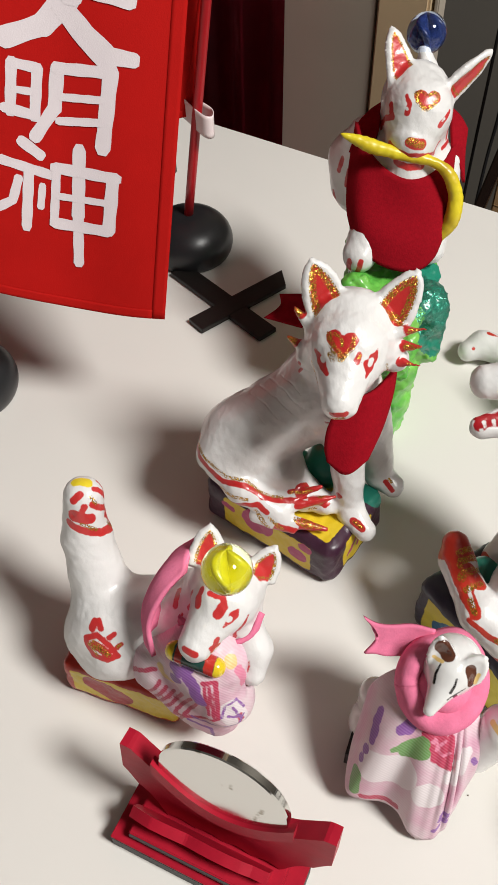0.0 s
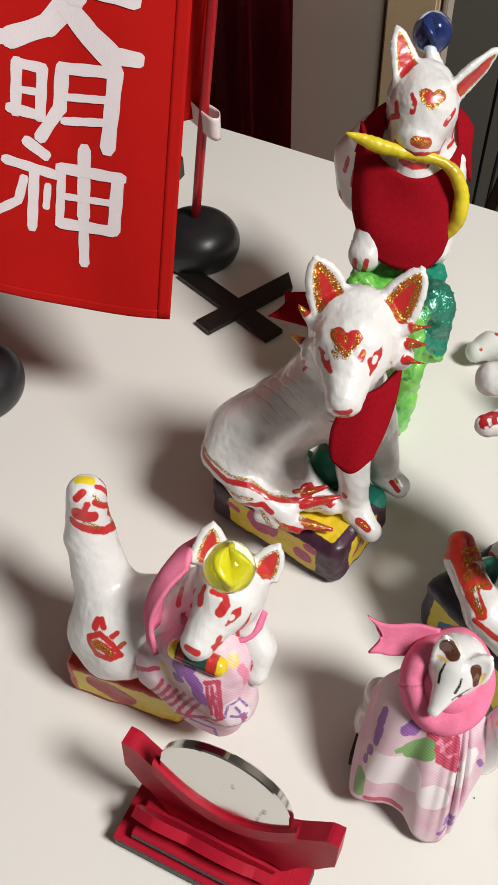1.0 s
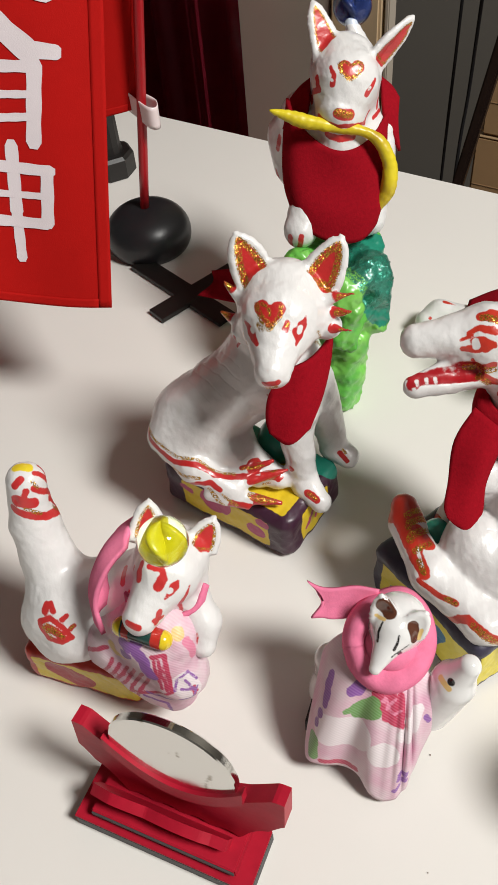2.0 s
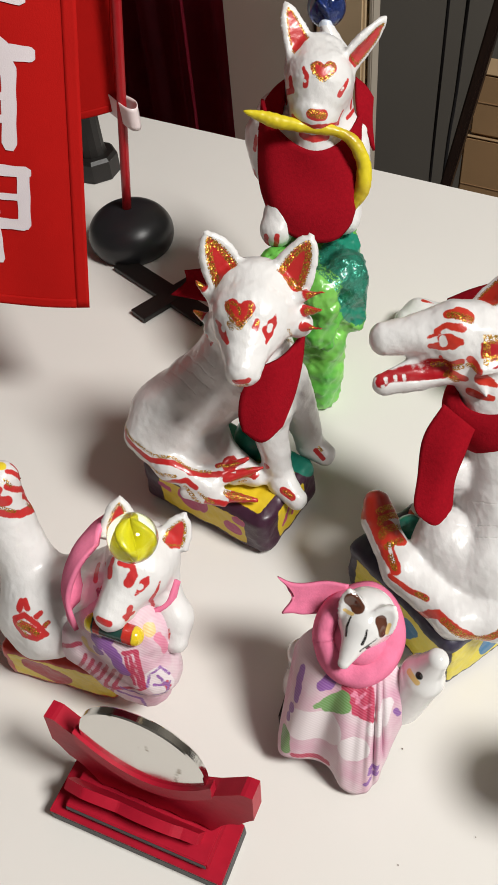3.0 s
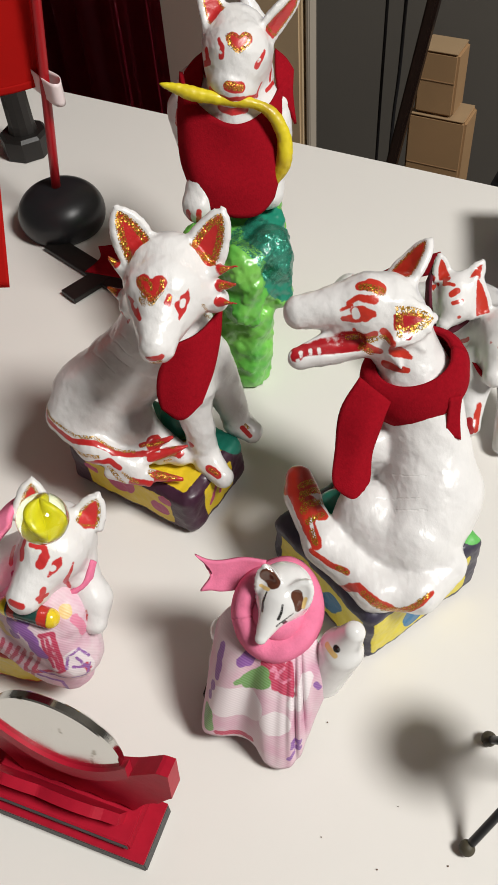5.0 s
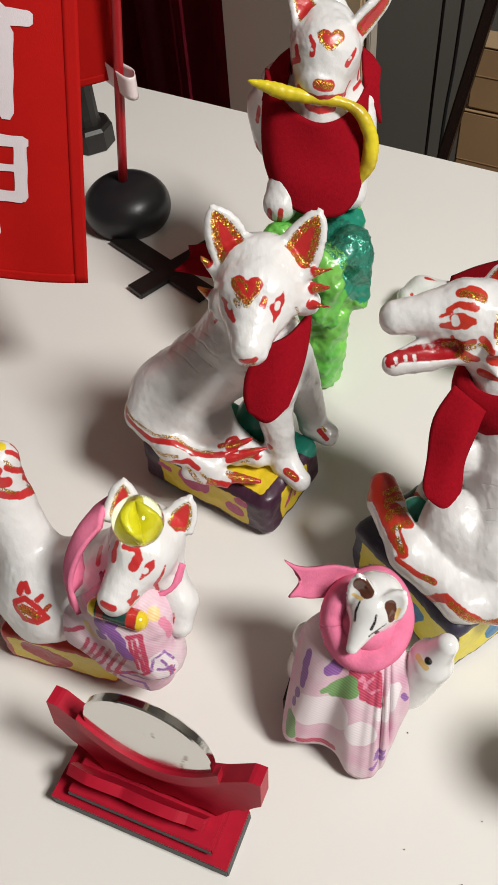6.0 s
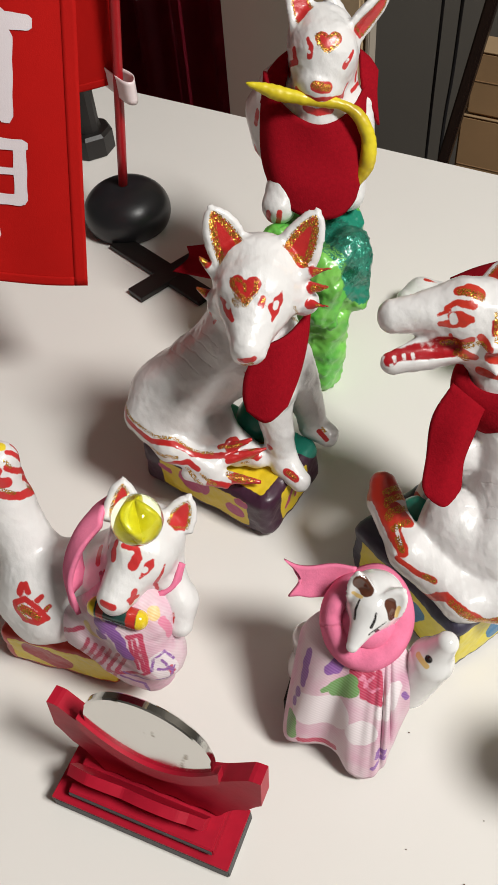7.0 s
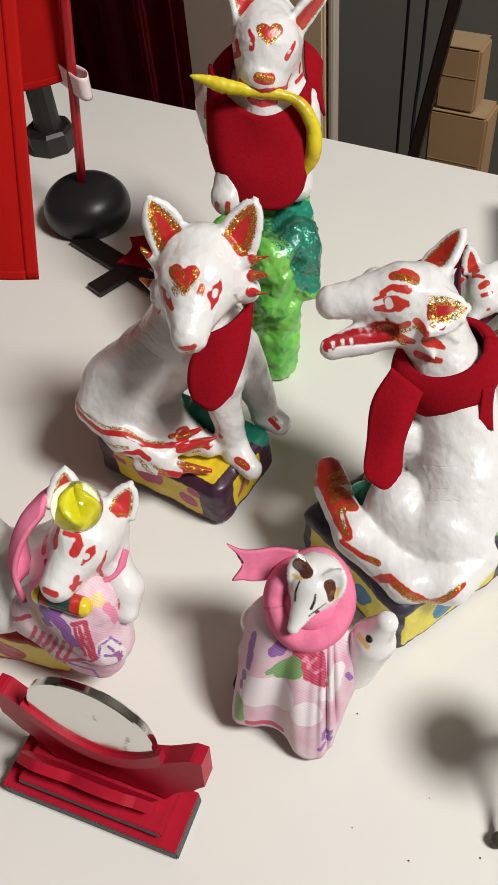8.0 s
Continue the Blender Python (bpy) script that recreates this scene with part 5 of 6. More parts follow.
def calling_fox():
    ear_l = ((113, 229, 105.5), (124.5, 236.5, 117), 14, (-0.8, -0.25, 0.4))
    ear_r = ((108.5, 212.5, 104.5), (122.5, 213.5, 103.8), 14, (-0.25, -0.72, 0.62))
    forms = [
        ("cone", (107, 222.5, 102.5), (103, 222, 104), 12, 11), ("cone", (102, 222, 105), (80, 222, 104.5), 9.5, 5.6), ("cone", (102, 217, 96), (78.5, 212, 93), 7.5, 4.0),
        ("cone", (97, 211.5, 98.8), (74, 211.5, 98.6), 3.2, 2.9, {"cut": True, "k": 1.2}),
        ("ear", *ear_l[:3], 2.2, ear_l[3], 1.0, {"k": 2}), ("ear", *ear_r[:3], 2.4, ear_r[3], 2.2, {"k": 1.5}),
        ("cone", (112, 221, 97), (119.5, 210, 74), 10.5, 12.5, {"k": 6}), ("cone", (120, 209, 74), (122, 190, 46), 13, 17, {"k": 6}),
        ("cone", (121, 186, 44), (114, 174, 38), 18, 16, {"k": 6}), ("cone", (99, 183, 42), (107, 174.5, 37), 12.2, 13.4, {"k": 1.4}),
    ]
    forms += [
        ("cone", (102, 200, 60), (96, 204, 30), 8, 5.5), ("cone", (96, 203, 30), (92, 200, 27), 6, 5),
        ("cone", (123, 163, 35), (112, 155, 33), 7, 7), ("cone", (112, 155, 33), (97, 157, 33.5), 7, 7), ("cone", (97, 157, 33.5), (82, 174, 38), 7, 7), ("cone", (82, 174, 38), (76, 194, 42), 6.8, 5.8), ("cone", (77, 193.5, 42), (76, 198.5, 46), 6.2, 4.8),
    ]
    forms += [
        ("cone", (70, 189, 46), (77, 186, 48.5), 1.1, 0.8, {"cut": True, "k": 1.8}), ("cone", (69.5, 193, 49), (80, 189, 50.5), 1.1, 0.8, {"cut": True, "k": 1.8}), ("cone", (70, 197, 51.5), (82, 192.5, 52), 1.1, 0.8, {"cut": True, "k": 1.8}), ("cone", (72, 201, 54), (83, 196.5, 52.5), 1.1, 0.8, {"cut": True, "k": 1.8}),
        ("cone", (108, 212, 96), (111, 205, 91), 3, 0.6, {"k": 1.5}), ("cone", (112, 213, 100), (119, 208, 95), 3, 0.6, {"k": 1.5}), ("cone", (114, 215, 104), (121, 210, 101), 3, 0.6, {"k": 1.5}),
    ]
    mouth = ("cone", (97, 211.5, 98.8), (72, 211.5, 98.6), 3.5, 3.3)
    teeth = [("cone", (77.5 + 3.6 * i, 208.6, 95.4), (77.5 + 3.6 * i, 208.9, 96.6), 0.9, 0.3) for i in range(4)]
    paints = {"crease": PAINT_GE["groove"], "red": PAINT_E["red"] + [("leaf", *ear_l[:3], ear_l[3], 1.4), ("cone", (75.5, 198, 46), (75, 203, 51), 7.5, 8)], "dark": PAINT_E["dark"] + [mouth, ("leaf", *ear_r[:3], ear_r[3], 3.4)], "white": PAINT_E["white"] + teeth, "gold": PAINT_E["gold"] + [("rim", *ear_l[:3], ear_l[3], 2.0, 0.1), ("rim", *ear_r[:3], ear_r[3], 3.8, 0.22)]}
    ob = clay("fox_statue", forms, FOX_ORANGE, paints, 0.75, 3.0, 0.38, base_z=30, seed=60)
    return tagged(ob, "sitting white clay fox with open red mouth and orange-gold tail", "figurine")


calling_fox()
neck_scarf = thing("felt_scarf", (118, 211, 70), "red felt scarf wound round a fox neck", "scarf")
down = (-118, -211, -70)
rows = []
for a in np.linspace(0, 2 * math.pi, 13):
    c, s = math.cos(a), math.sin(a)
    tilt = 2 * s + 3.5 * c
    rows.append([(117 + 12.5 * c, 212 + 11 * s, 88 + tilt), (117 + 16.5 * c, 211.5 + 14 * s, 86 + tilt), (117.5 + 17.5 * c, 210 + 14.8 * s, 80 + tilt), (118.5 + 15 * c, 209 + 13.5 * s, 75 + tilt)])
part("wrap", sheet(bmesh.new(), rows, 2.0, 4), FELT_RED, neck_scarf, "", True, down)
flap = [[(98, 207, 86.5), (102.5, 202, 84.5), (107, 199, 81.5)], [(90.5, 199, 80), (97.5, 192.2, 78.5), (103.5, 194, 78)], [(87.5, 189.5, 71.5), (93.5, 185.0, 69.5), (99.5, 188.6, 70)], [(85.5, 182, 65), (91.5, 178.5, 62.5), (98, 181.9, 63.5)], [(88, 178.8, 61.8), (92, 177, 60.3), (96, 178.8, 61.5)]]
part("flap", sheet(bmesh.new(), flap, 2.0), FELT_RED, neck_scarf, "", True, down)
part("pointed_end", sheet(bmesh.new(), [[(126, 197, 83), (130.5, 198.5, 82)], [(125.5, 194.5, 76), (130, 195.5, 75.5)], [(124.5, 191.5, 71), (130, 190.5, 69)]], 1.2), FELT_RED, neck_scarf, "", True, down)
marble((97, 190, 32), 7, (0.9, 0.97, 0.93), (0.02, 0.30, 0.18), "clear glass marble with green core between fox paws")
teal = mat("teal_painted_clay", (0.01, 0.22, 0.16), 0.3, 0, 200, 0.2, 0.4, 300, 0.4)
for at, r in (((89, 196, 29), 6.5), ((33, 247, 32), 9.5)):
    ob = clay("painted_ball", [("cone", at, (at[0], at[1] + 1, at[2]), r, r)], teal, None, 0.8, 1, 0.3, base_z=at[2] - r)
    tagged(ob, "small teal painted clay ball beside a fox", "ornament")


# the small porcelain fox in a robe
def robed_fox():
    ear_l = ((61.3, 146, 61), (60.2, 147.8, 68.4), 8, (-0.2, -0.9, 0.3))
    ear_r = ((69, 142.8, 59.5), (73, 142.8, 65.2), 8, (-0.1, -0.9, 0.4))
    forms = [
        ("cone", (65.5, 146.5, 57), (64, 144, 57.5), 7.2, 6.6), ("cone", (63.5, 142, 57.5), (57, 133, 53), 5.8, 2.0),
        ("ear", *ear_l[:3], 1.6, ear_l[3], 1.6, {"k": 0.9}), ("ear", *ear_r[:3], 1.6, ear_r[3], 1.6, {"k": 0.9}),
        ("cone", (66, 148, 54), (62, 146, 14), 9, 12, {"k": 5}), ("cone", (62, 146, 12), (46, 148, 8), 12, 9, {"k": 5}),
        ("cone", (45, 151, 26), (46, 152, 10), 5.5, 6.5), ("cone", (76, 134, 22), (82, 133, 40), 8, 7.2), ("cone", (82, 133, 42), (85.5, 132.5, 52), 6.2, 3.6),
    ]
    paints = PAINT_D
    ob = clay("fox_figurine", forms, PORCELAIN, paints, 0.55, 2.0, 0.08, base_z=0, floor=0.4, seed=9)
    return tagged(ob, "small glazed white porcelain fox dressed in a robe", "figurine")


robed_fox()
foot = box(bmesh.new(), (26, 20, 11), mpose(0, 0, 5.5, 0, 0, -20), 1.5)
tagged(part("black_stand", foot, BLACK_PLASTIC, at=(50, 140, 0.2)), "small black stand under a porcelain fox", "stand")


def robe_cloth():
    """A crepe cape from a neckline to an uneven hem, with soft pleats towards the tail."""
    neck = spline([(50, 150, 46), (50, 145, 46), (51.5, 139.5, 45), (54, 136.5, 44.5), (56.5, 134.5, 44), (59, 133, 43.5), (61.5, 132, 43), (63.5, 131.5, 43), (66, 132, 43), (68.5, 133, 43), (70.5, 134, 43), (74, 137, 43)], 14)
    hem = spline([(42, 150, 16), (37, 138, 13), (34.4, 125, 10), (39, 122, 9), (45.7, 121.2, 8), (51.3, 118.1, 8), (54.5, 112.7, 5), (57.9, 111.1, 2.5), (62.4, 111.6, 2.5), (66.4, 114.3, 6), (70.6, 120.4, 12), (77.5, 129, 24)], 14)
    rows = []
    for i, (a, b) in enumerate(zip(neck, hem)):
        s = i / (len(neck) - 1)
        out = np.array((b[0] - a[0], b[1] - a[1], 0))
        out = out / (np.linalg.norm(out) + 1e-6)
        pleat = 1.25 * math.sin(2 * math.pi * 11 * s + 3 * s * s) * math.exp(-(((s - 0.82) / 0.10) ** 2)) + 0.9 * math.sin(2 * math.pi * 4.2 * s + 1.0) * math.exp(-(((s - 0.4) / 0.25) ** 2))
        line = []
        for t in np.linspace(0, 1, 40):
            bulge = 3.4 * math.sin(math.pi * t ** 0.8) + pleat * (0.35 + 0.9 * math.sin(math.pi * min(1, t * 0.95 + 0.05)))
            line.append(tuple(a + (b - a) * t + out * bulge + np.array((0, 0, 1.6 * math.sin(math.pi * t)))))
        rows.append(line)
    bm = sheet(bmesh.new(), rows, 0.7, 1)
    verts = np.array([v.co[:] for v in bm.verts])
    ob = part("flowered_robe", bm, KIMONO, smooth=True)
    lay_paint(ob.data, verts, KIMONO, PAINT_RD)
    return tagged(ob, "pink and white flowered crepe robe on a porcelain fox", "robe")


robe_cloth()
loop = [(52, 141.5, 51.5), (54.5, 134.5, 47.5), (61.5, 131, 45.5), (69.5, 133.8, 47), (74, 140.5, 51.5), (73, 148, 56.5), (67.5, 152.5, 59.5), (59.5, 151, 58.5), (54, 147, 56)]
ring_pts = spline(loop + loop[:2], 3)
cowl = thing("felt_scarf", (63, 143, 36), "pink felt scarf wound round a porcelain fox head", "scarf")
mid = np.mean(loop, axis=0)
loop_n = np.array((0.0, -0.62, 0.78))
band_rows = []
for q in ring_pts[:28]:
    out = np.array(q) - mid
    out = out - (out @ loop_n) * loop_n
    out = out / np.linalg.norm(out)
    under = max(0.0, -out[2])  # below the chin the felt falls wide and flat
    q = np.array(q)
    k = len(band_rows)
    fold = 0.45 * math.sin(2 * math.pi * 4 * k / 27) + 0.25 * math.sin(2 * math.pi * 9 * k / 27)
    band_rows.append([tuple(q - (2.6 + 3.4 * under) * out + 0.1 * loop_n), tuple(q - (0.8 + 1.0 * under) * out + (1.2 + fold) * loop_n), tuple(q + 1.8 * out + (0.1 + 0.6 * fold) * loop_n), tuple(q + (3.2 + 1.5 * under) * out - (4.5 + 3.0 * under) * loop_n)])
band = part("wrap", sheet(bmesh.new(), band_rows, 1.3, 3), FELT_PINK, cowl, "", True, (-63, -143, -36))
neck = clay("neck_fold", [("cone", (63, 143, 48), (64, 141, 42), 9.5, 8.5, {"k": 3}), ("cone", (50, 134, 50), (76, 133, 44), 0.4, 0.4, {"cut": True, "k": 2})], FELT_PINK, None, 0.6, 3.0, 0.2, base_z=36, seed=15)
neck.parent, neck.location = cowl, neck.location - cowl.location
tail = [[(61, 156, 60), (60, 154.5, 56), (59, 152.5, 51)], [(54, 158, 60), (53, 155.5, 55), (53, 152.5, 50.5)], [(47, 158, 59.6), (46, 155, 54.5), (46, 152, 51)], [(42.5, 158.5, 60), (43.5, 155.5, 55), (42.5, 152.5, 51.5)], [(38.5, 159.8, 62), (43, 156, 56.2), (39, 152.3, 52)]]
part("notched_end", sheet(bmesh.new(), tail, 1.3), FELT_PINK, cowl, "", True, (-63, -143, -36))


# ---- the mirror on its red stand ----
mirror = thing("mirror_stand", (-12, 105, 0), "small round mirror on a red painted wooden cloud-shaped stand", "mirror stand")
MR = -24.3


def mpart(name, bm, material, at, label="", smooth=False):
    ob = part(name, bm, material, mirror, label, smooth)
    c, s = math.cos(radians(MR)), math.sin(radians(MR))
    ob.location = V((at[0] * c - at[1] * s, at[0] * s + at[1] * c, at[2])) * MM
    ob.rotation_euler = (0, 0, radians(MR))
    return ob


def cloud_plate(width, low, profile, thick):
    """A sawn plate: its upper rim from profile(x) in -1..1, its lower rim flat with two notches."""
    bm = bmesh.new()
    n = 56
    xs = np.linspace(-1, 1, n)
    up = [(x * width / 2, profile(x)) for x in xs]
    dn = [(x * width / 2, low(x)) for x in xs]
    layers = []
    for y in (-thick / 2, thick / 2):
        layers.append(([bm.verts.new((x, y, z)) for x, z in up], [bm.verts.new((x, y, z)) for x, z in dn]))
    for (a, b), flip in ((layers[0], False), (layers[1], True)):
        for i in range(n - 1):
            f = (b[i], b[i + 1], a[i + 1], a[i])
            bm.faces.new(f[::-1] if flip else f)
    for k in (0, 1):
        for i in range(n - 1):
            bm.faces.new((layers[0][k][i], layers[0][k][i + 1], layers[1][k][i + 1], layers[1][k][i]))
    for i in (0, n - 1):
        bm.faces.new((layers[0][0][i], layers[1][0][i], layers[1][1][i], layers[0][1][i]))
    return bm


bm = box(bmesh.new(), (63, 19.5, 6.6), mpose(0, 0, 3.3), 0.4)
mpart("base_board", bm, GREY_EDGE, (1, 1.2, 0), "dark grey edged base board")
bm = box(bmesh.new(), (62.8, 19.3, 0.9), mpose(0, 0, 0.45), 0.2)
mpart("base_top", bm, RED_WOOD, (1, 1.2, 6.6))
bm = box(bmesh.new(), (51, 15.6, 5), mpose(0, 0, 2.5), 0.4)
mpart("step", bm, RED_WOOD, (1.2, 1.8, 7.5))
bm = box(bmesh.new(), (50.6, 0.5, 2.0), mpose(0, 0, 1.0), 0.1)
mpart("step_edge", bm, GREY_EDGE, (1.2, -6.2, 9.6))
holder = cloud_plate(70, lambda x: 40 * max(0, abs(x) - 0.58) ** 0.85 + 1.8 * abs(math.sin(11 * x)), lambda x: 16 + 21 * abs(x) ** 1.5 - 3.0 * max(0, abs(x) - 0.9) * 10 + 0.8 * abs(math.sin(5 * x)), 6)
holder.transform(Matrix.Rotation(radians(-6), 4, "X"))
mpart("holder", holder, RED_WOOD, (4.5, 7, 12.5))
rim = cloud_plate(46, lambda x: 17 + 13.5 * abs(x) ** 2, lambda x: 23 + 14 * abs(x) ** 2, 3)
rim.transform(Matrix.Rotation(radians(-6), 4, "X"))
mpart("cradle", rim, RED_WOOD, (4.5, 3.2, 12.5))
front = cloud_plate(48, lambda x: 0.0, lambda x: 8.5 + 1.6 * abs(math.sin(3.4 * x + 0.5)) - 8 * max(0, abs(x) - 0.66), 3.5)
front.transform(Matrix.Rotation(radians(24), 4, "X"))
mpart("front_cloud", front, RED_WOOD, (-1.5, 1.5, 12.2))
MIRROR = bpy.data.materials.new("mirror_silver")
MIRROR.use_nodes = True
b = MIRROR.node_tree.nodes["Principled BSDF"]
b.inputs["Base Color"].default_value, b.inputs["Metallic"].default_value, b.inputs["Roughness"].default_value = (0.72, 0.71, 0.68, 1), 1.0, 0.12
nt = MIRROR.node_tree
spots = nt.nodes.new("ShaderNodeTexNoise")
spots.inputs["Scale"].default_value, spots.inputs["Detail"].default_value = 130.0, 3
tc = nt.nodes.new("ShaderNodeTexCoord")
nt.links.new(tc.outputs["Object"], spots.inputs["Vector"])
ramp = nt.nodes.new("ShaderNodeValToRGB")
ramp.color_ramp.elements[0].position, ramp.color_ramp.elements[0].color = 0.68, (0.72, 0.71, 0.68, 1)
ramp.color_ramp.elements[1].position, ramp.color_ramp.elements[1].color = 0.73, (0.34, 0.31, 0.26, 1)
nt.links.new(spots.outputs["Fac"], ramp.inputs["Fac"])
nt.links.new(ramp.outputs["Color"], b.inputs["Base Color"])
bm = turned(bmesh.new(), [(20.6, 0), (21, 0.4), (21, 2.4), (20.6, 2.8)], 200)
disc = mpart("mirror_disc", bm, MIRROR, (4.2, 9.5, 48.3), "round silver mirror disc", False)
disc.matrix_local = Matrix.Translation(disc.location) @ Matrix.Rotation(radians(MR), 4, "Z") @ Matrix.Rotation(radians(84.5), 4, "X")


# ---- flags, domed feet, the black cross stand and the lantern foot ----
def domed_foot(name, at, pole_top, label):
    ob = thing(name, (at[0], at[1], 0), label, "flag stand", "flag stands")
    prof = [(19, 0.3)] + [(25.3 * math.cos(a) ** 0.8, 8.5 + 17 * math.sin(a)) for a in np.linspace(-0.48, 1.53, 22)]
    part("domed_base", turned(bmesh.new(), prof), BLACK_PLASTIC, ob, "glossy black domed base", True)
    p = V(pole_top) - V(at)
    part("pole", sweep(bmesh.new(), [(0, 0, 22), tuple(0.5 * p + V((0, 0, 11))), tuple(p)], [2.6, 2.6, 2.6], 16, 4), RED_POLE, ob, "red pole", True)
    return ob


domed_foot("flag_stand", (-36, 440, 0), (-7, 439, 230), "flag stand with black domed base and red pole")
domed_foot("flag_stand", (-140, 322, 0), (-125, 322, 230), "flag stand with black domed base and red pole")


def banner(name, origin, xdir, ydir, left, right_top, height, label, waves=1.0):
    """Hanging cloth in the plane of xdir and ydir through its lower right corner; place(X, Y) follows its soft waves."""
    o, x, y = (np.array(q, float) for q in (origin, xdir, ydir))
    x, y = x / np.linalg.norm(x), y / np.linalg.norm(y)
    nn = np.cross(x, y)
    ob = thing(name, origin, label, "flag")

    def place(px, py, lift=0.0):
        u, v = 1 - px / left, 1 - py / height
        wave = waves * (1.6 * math.sin(5.2 * u + 2.0 * v) * v + 0.8 * math.sin(12 * u - 3 * v))
        sag = 5.0 * math.sin(math.pi * min(max(u * 0.75, 0), 1)) ** 2.5 * max(v, 0) ** 3
        return px * x + py * y + (wave + lift) * nn + np.array((0, 0, -sag))

    bm = bmesh.new()
    nu, nv = 70, 90
    for side in (1, -1):
        g = [[bm.verts.new(place(left + (right_top * j / nv - left) * i / nu, height * j / nv, 0.2 * side)) for j in range(nv + 1)] for i in range(nu + 1)]
        for i in range(nu):
            for j in range(nv):
                f = (g[i][j], g[i + 1][j], g[i + 1][j + 1], g[i][j + 1])
                bm.faces.new(f if side > 0 else f[::-1])
    part("cloth", bm, FLAG_RED, ob, "", True)
    side_hem = [[tuple(place(right_top * t + e, height * t, 0.42)) for e in (-5.2, -2.6, 0.3)] for t in np.linspace(0.0, 1, 24)]
    part("side_hem", sheet(bmesh.new(), side_hem, 0.3, 2), FLAG_RED, ob, "", True)
    low_hem = [[tuple(place(t, e, 0.4)) for e in (0, 1.8, 3.6)] for t in np.linspace(left, -5.4, 24)]
    part("bottom_hem", sheet(bmesh.new(), low_hem, 0.3, 2), FLAG_RED, ob, "", True)
    return ob, place


flag_ob, place = banner("banner", (-35, 300, 68.5), (0.979, 0, -0.202), (0.189, 0.354, 0.916), -104, -9.5, 150, "red cloth banner with three white written characters")
DAI = [(-47, 117, -50, 109, 8.6), (-50, 110, -57, 101, 8.4), (-57, 101, -70, 94.5, 7.2), (-70, 94.5, -81, 94, 5.4), (-51, 108, -42, 100, 7.6), (-42, 100, -34, 94.5, 8.4), (-34, 95, -24, 95, 5.6), (-82, 110, -49, 115, 5), (-49, 115, -27, 113.5, 5), (-48, 125, -48, 112, 8)]
MEI = [(-67.4, 87, -66.9, 70, 4), (-58.2, 86.3, -58.1, 69.5, 4), (-67.3, 86.6, -58.2, 86.3, 3.6), (-66, 77.8, -58.7, 78, 2.6), (-69, 71, -58.2, 70, 3.8), (-51.1, 87.5, -51.1, 73.8, 5.2), (-51.1, 74, -57.5, 62.5, 4.6), (-31.6, 90, -32.1, 62.7, 5.8), (-51.5, 87.5, -31.6, 89.4, 4.2), (-49.3, 78, -32.7, 79.7, 2.8), (-49.3, 69.6, -33, 71.8, 3.0)]
SHIN = [(-62.4, 60.2, -55.2, 56.2, 4), (-69.9, 52.4, -50.4, 49.6, 3.6), (-59.1, 50.7, -58.9, 28.8, 4), (-62.8, 46.4, -64.5, 38, 3.4), (-64.5, 38, -72.3, 32.6, 3.4), (-53.8, 45.1, -54, 37.4, 2.8), (-40.9, 60.7, -39.4, 36, 5), (-39.4, 36, -37.8, 18.4, 4.2), (-48.9, 52.2, -48.6, 32.8, 3.4), (-27.1, 52.5, -26.9, 33, 5.2), (-49.6, 52.7, -25.6, 52.7, 4.2), (-48.2, 42.4, -26.8, 43.1, 2.6), (-48.5, 32.1, -26.9, 32.5, 4.2)]
for strokes in (DAI, MEI, SHIN):
    for k, (x0, y0, x1, y1, w) in enumerate(strokes):
        d = np.array((x1 - x0, y1 - y0))
        length = float(np.linalg.norm(d))
        d = d / length
        s = np.array((-d[1], d[0]))
        # a brushed bar with rounded ends, laid on the waves of the cloth
        n = 14
        rows = []
        bm = bmesh.new()
        for t in np.linspace(-w * 0.42, length + w * 0.42, n):
            end = max(0.0, -t, t - length) / (w / 2)
            h = w / 2 * math.sqrt(max(0.08, 1 - end * end)) * (1 + 0.05 * math.sin(3 * t / w + k))
            c = np.array((x0, y0)) + d * t
            rows.append([bm.verts.new(place(*(c + s * h * e), 0.42 + 0.02 * k)) for e in (-1, -0.5, 0, 0.5, 1)])
        for p, q in zip(rows, rows[1:]):
            for i in range(4):
                bm.faces.new((p[i], p[i + 1], q[i + 1], q[i]))
        part("brush_stroke", bm, FLAG_WHITE, flag_ob, "white printed brush stroke", True)
banner("banner", (-30, 446, 84), (0.985, 0.17, 0), (0.13, 0.03, 0.99), -95, 12, 150, "red cloth banner hanging from the pole behind", 0.6)

tape = bmesh.new()
sheet(tape, [[(-60, 468, 81), (-59, 468, 94)], [(-47.5, 458, 79), (-47.5, 458, 91)], [(-39.5, 452, 80), (-39.5, 452, 92)], [(-31.5, 442, 79), (-31.5, 442, 90)], [(-23.5, 433, 76), (-23.5, 433, 88)], [(-19, 434, 75), (-19, 434, 87)], [(-19.5, 440, 76), (-19.5, 440, 88)], [(-27.5, 446, 78), (-27.5, 446, 90)], [(-37.5, 453, 79), (-37.5, 453, 91)]], 0.4)
tagged(part("ribbon_loop", tape, RIBBON, smooth=True), "pale pink satin ribbon loop stuck round the red pole", "ribbon")

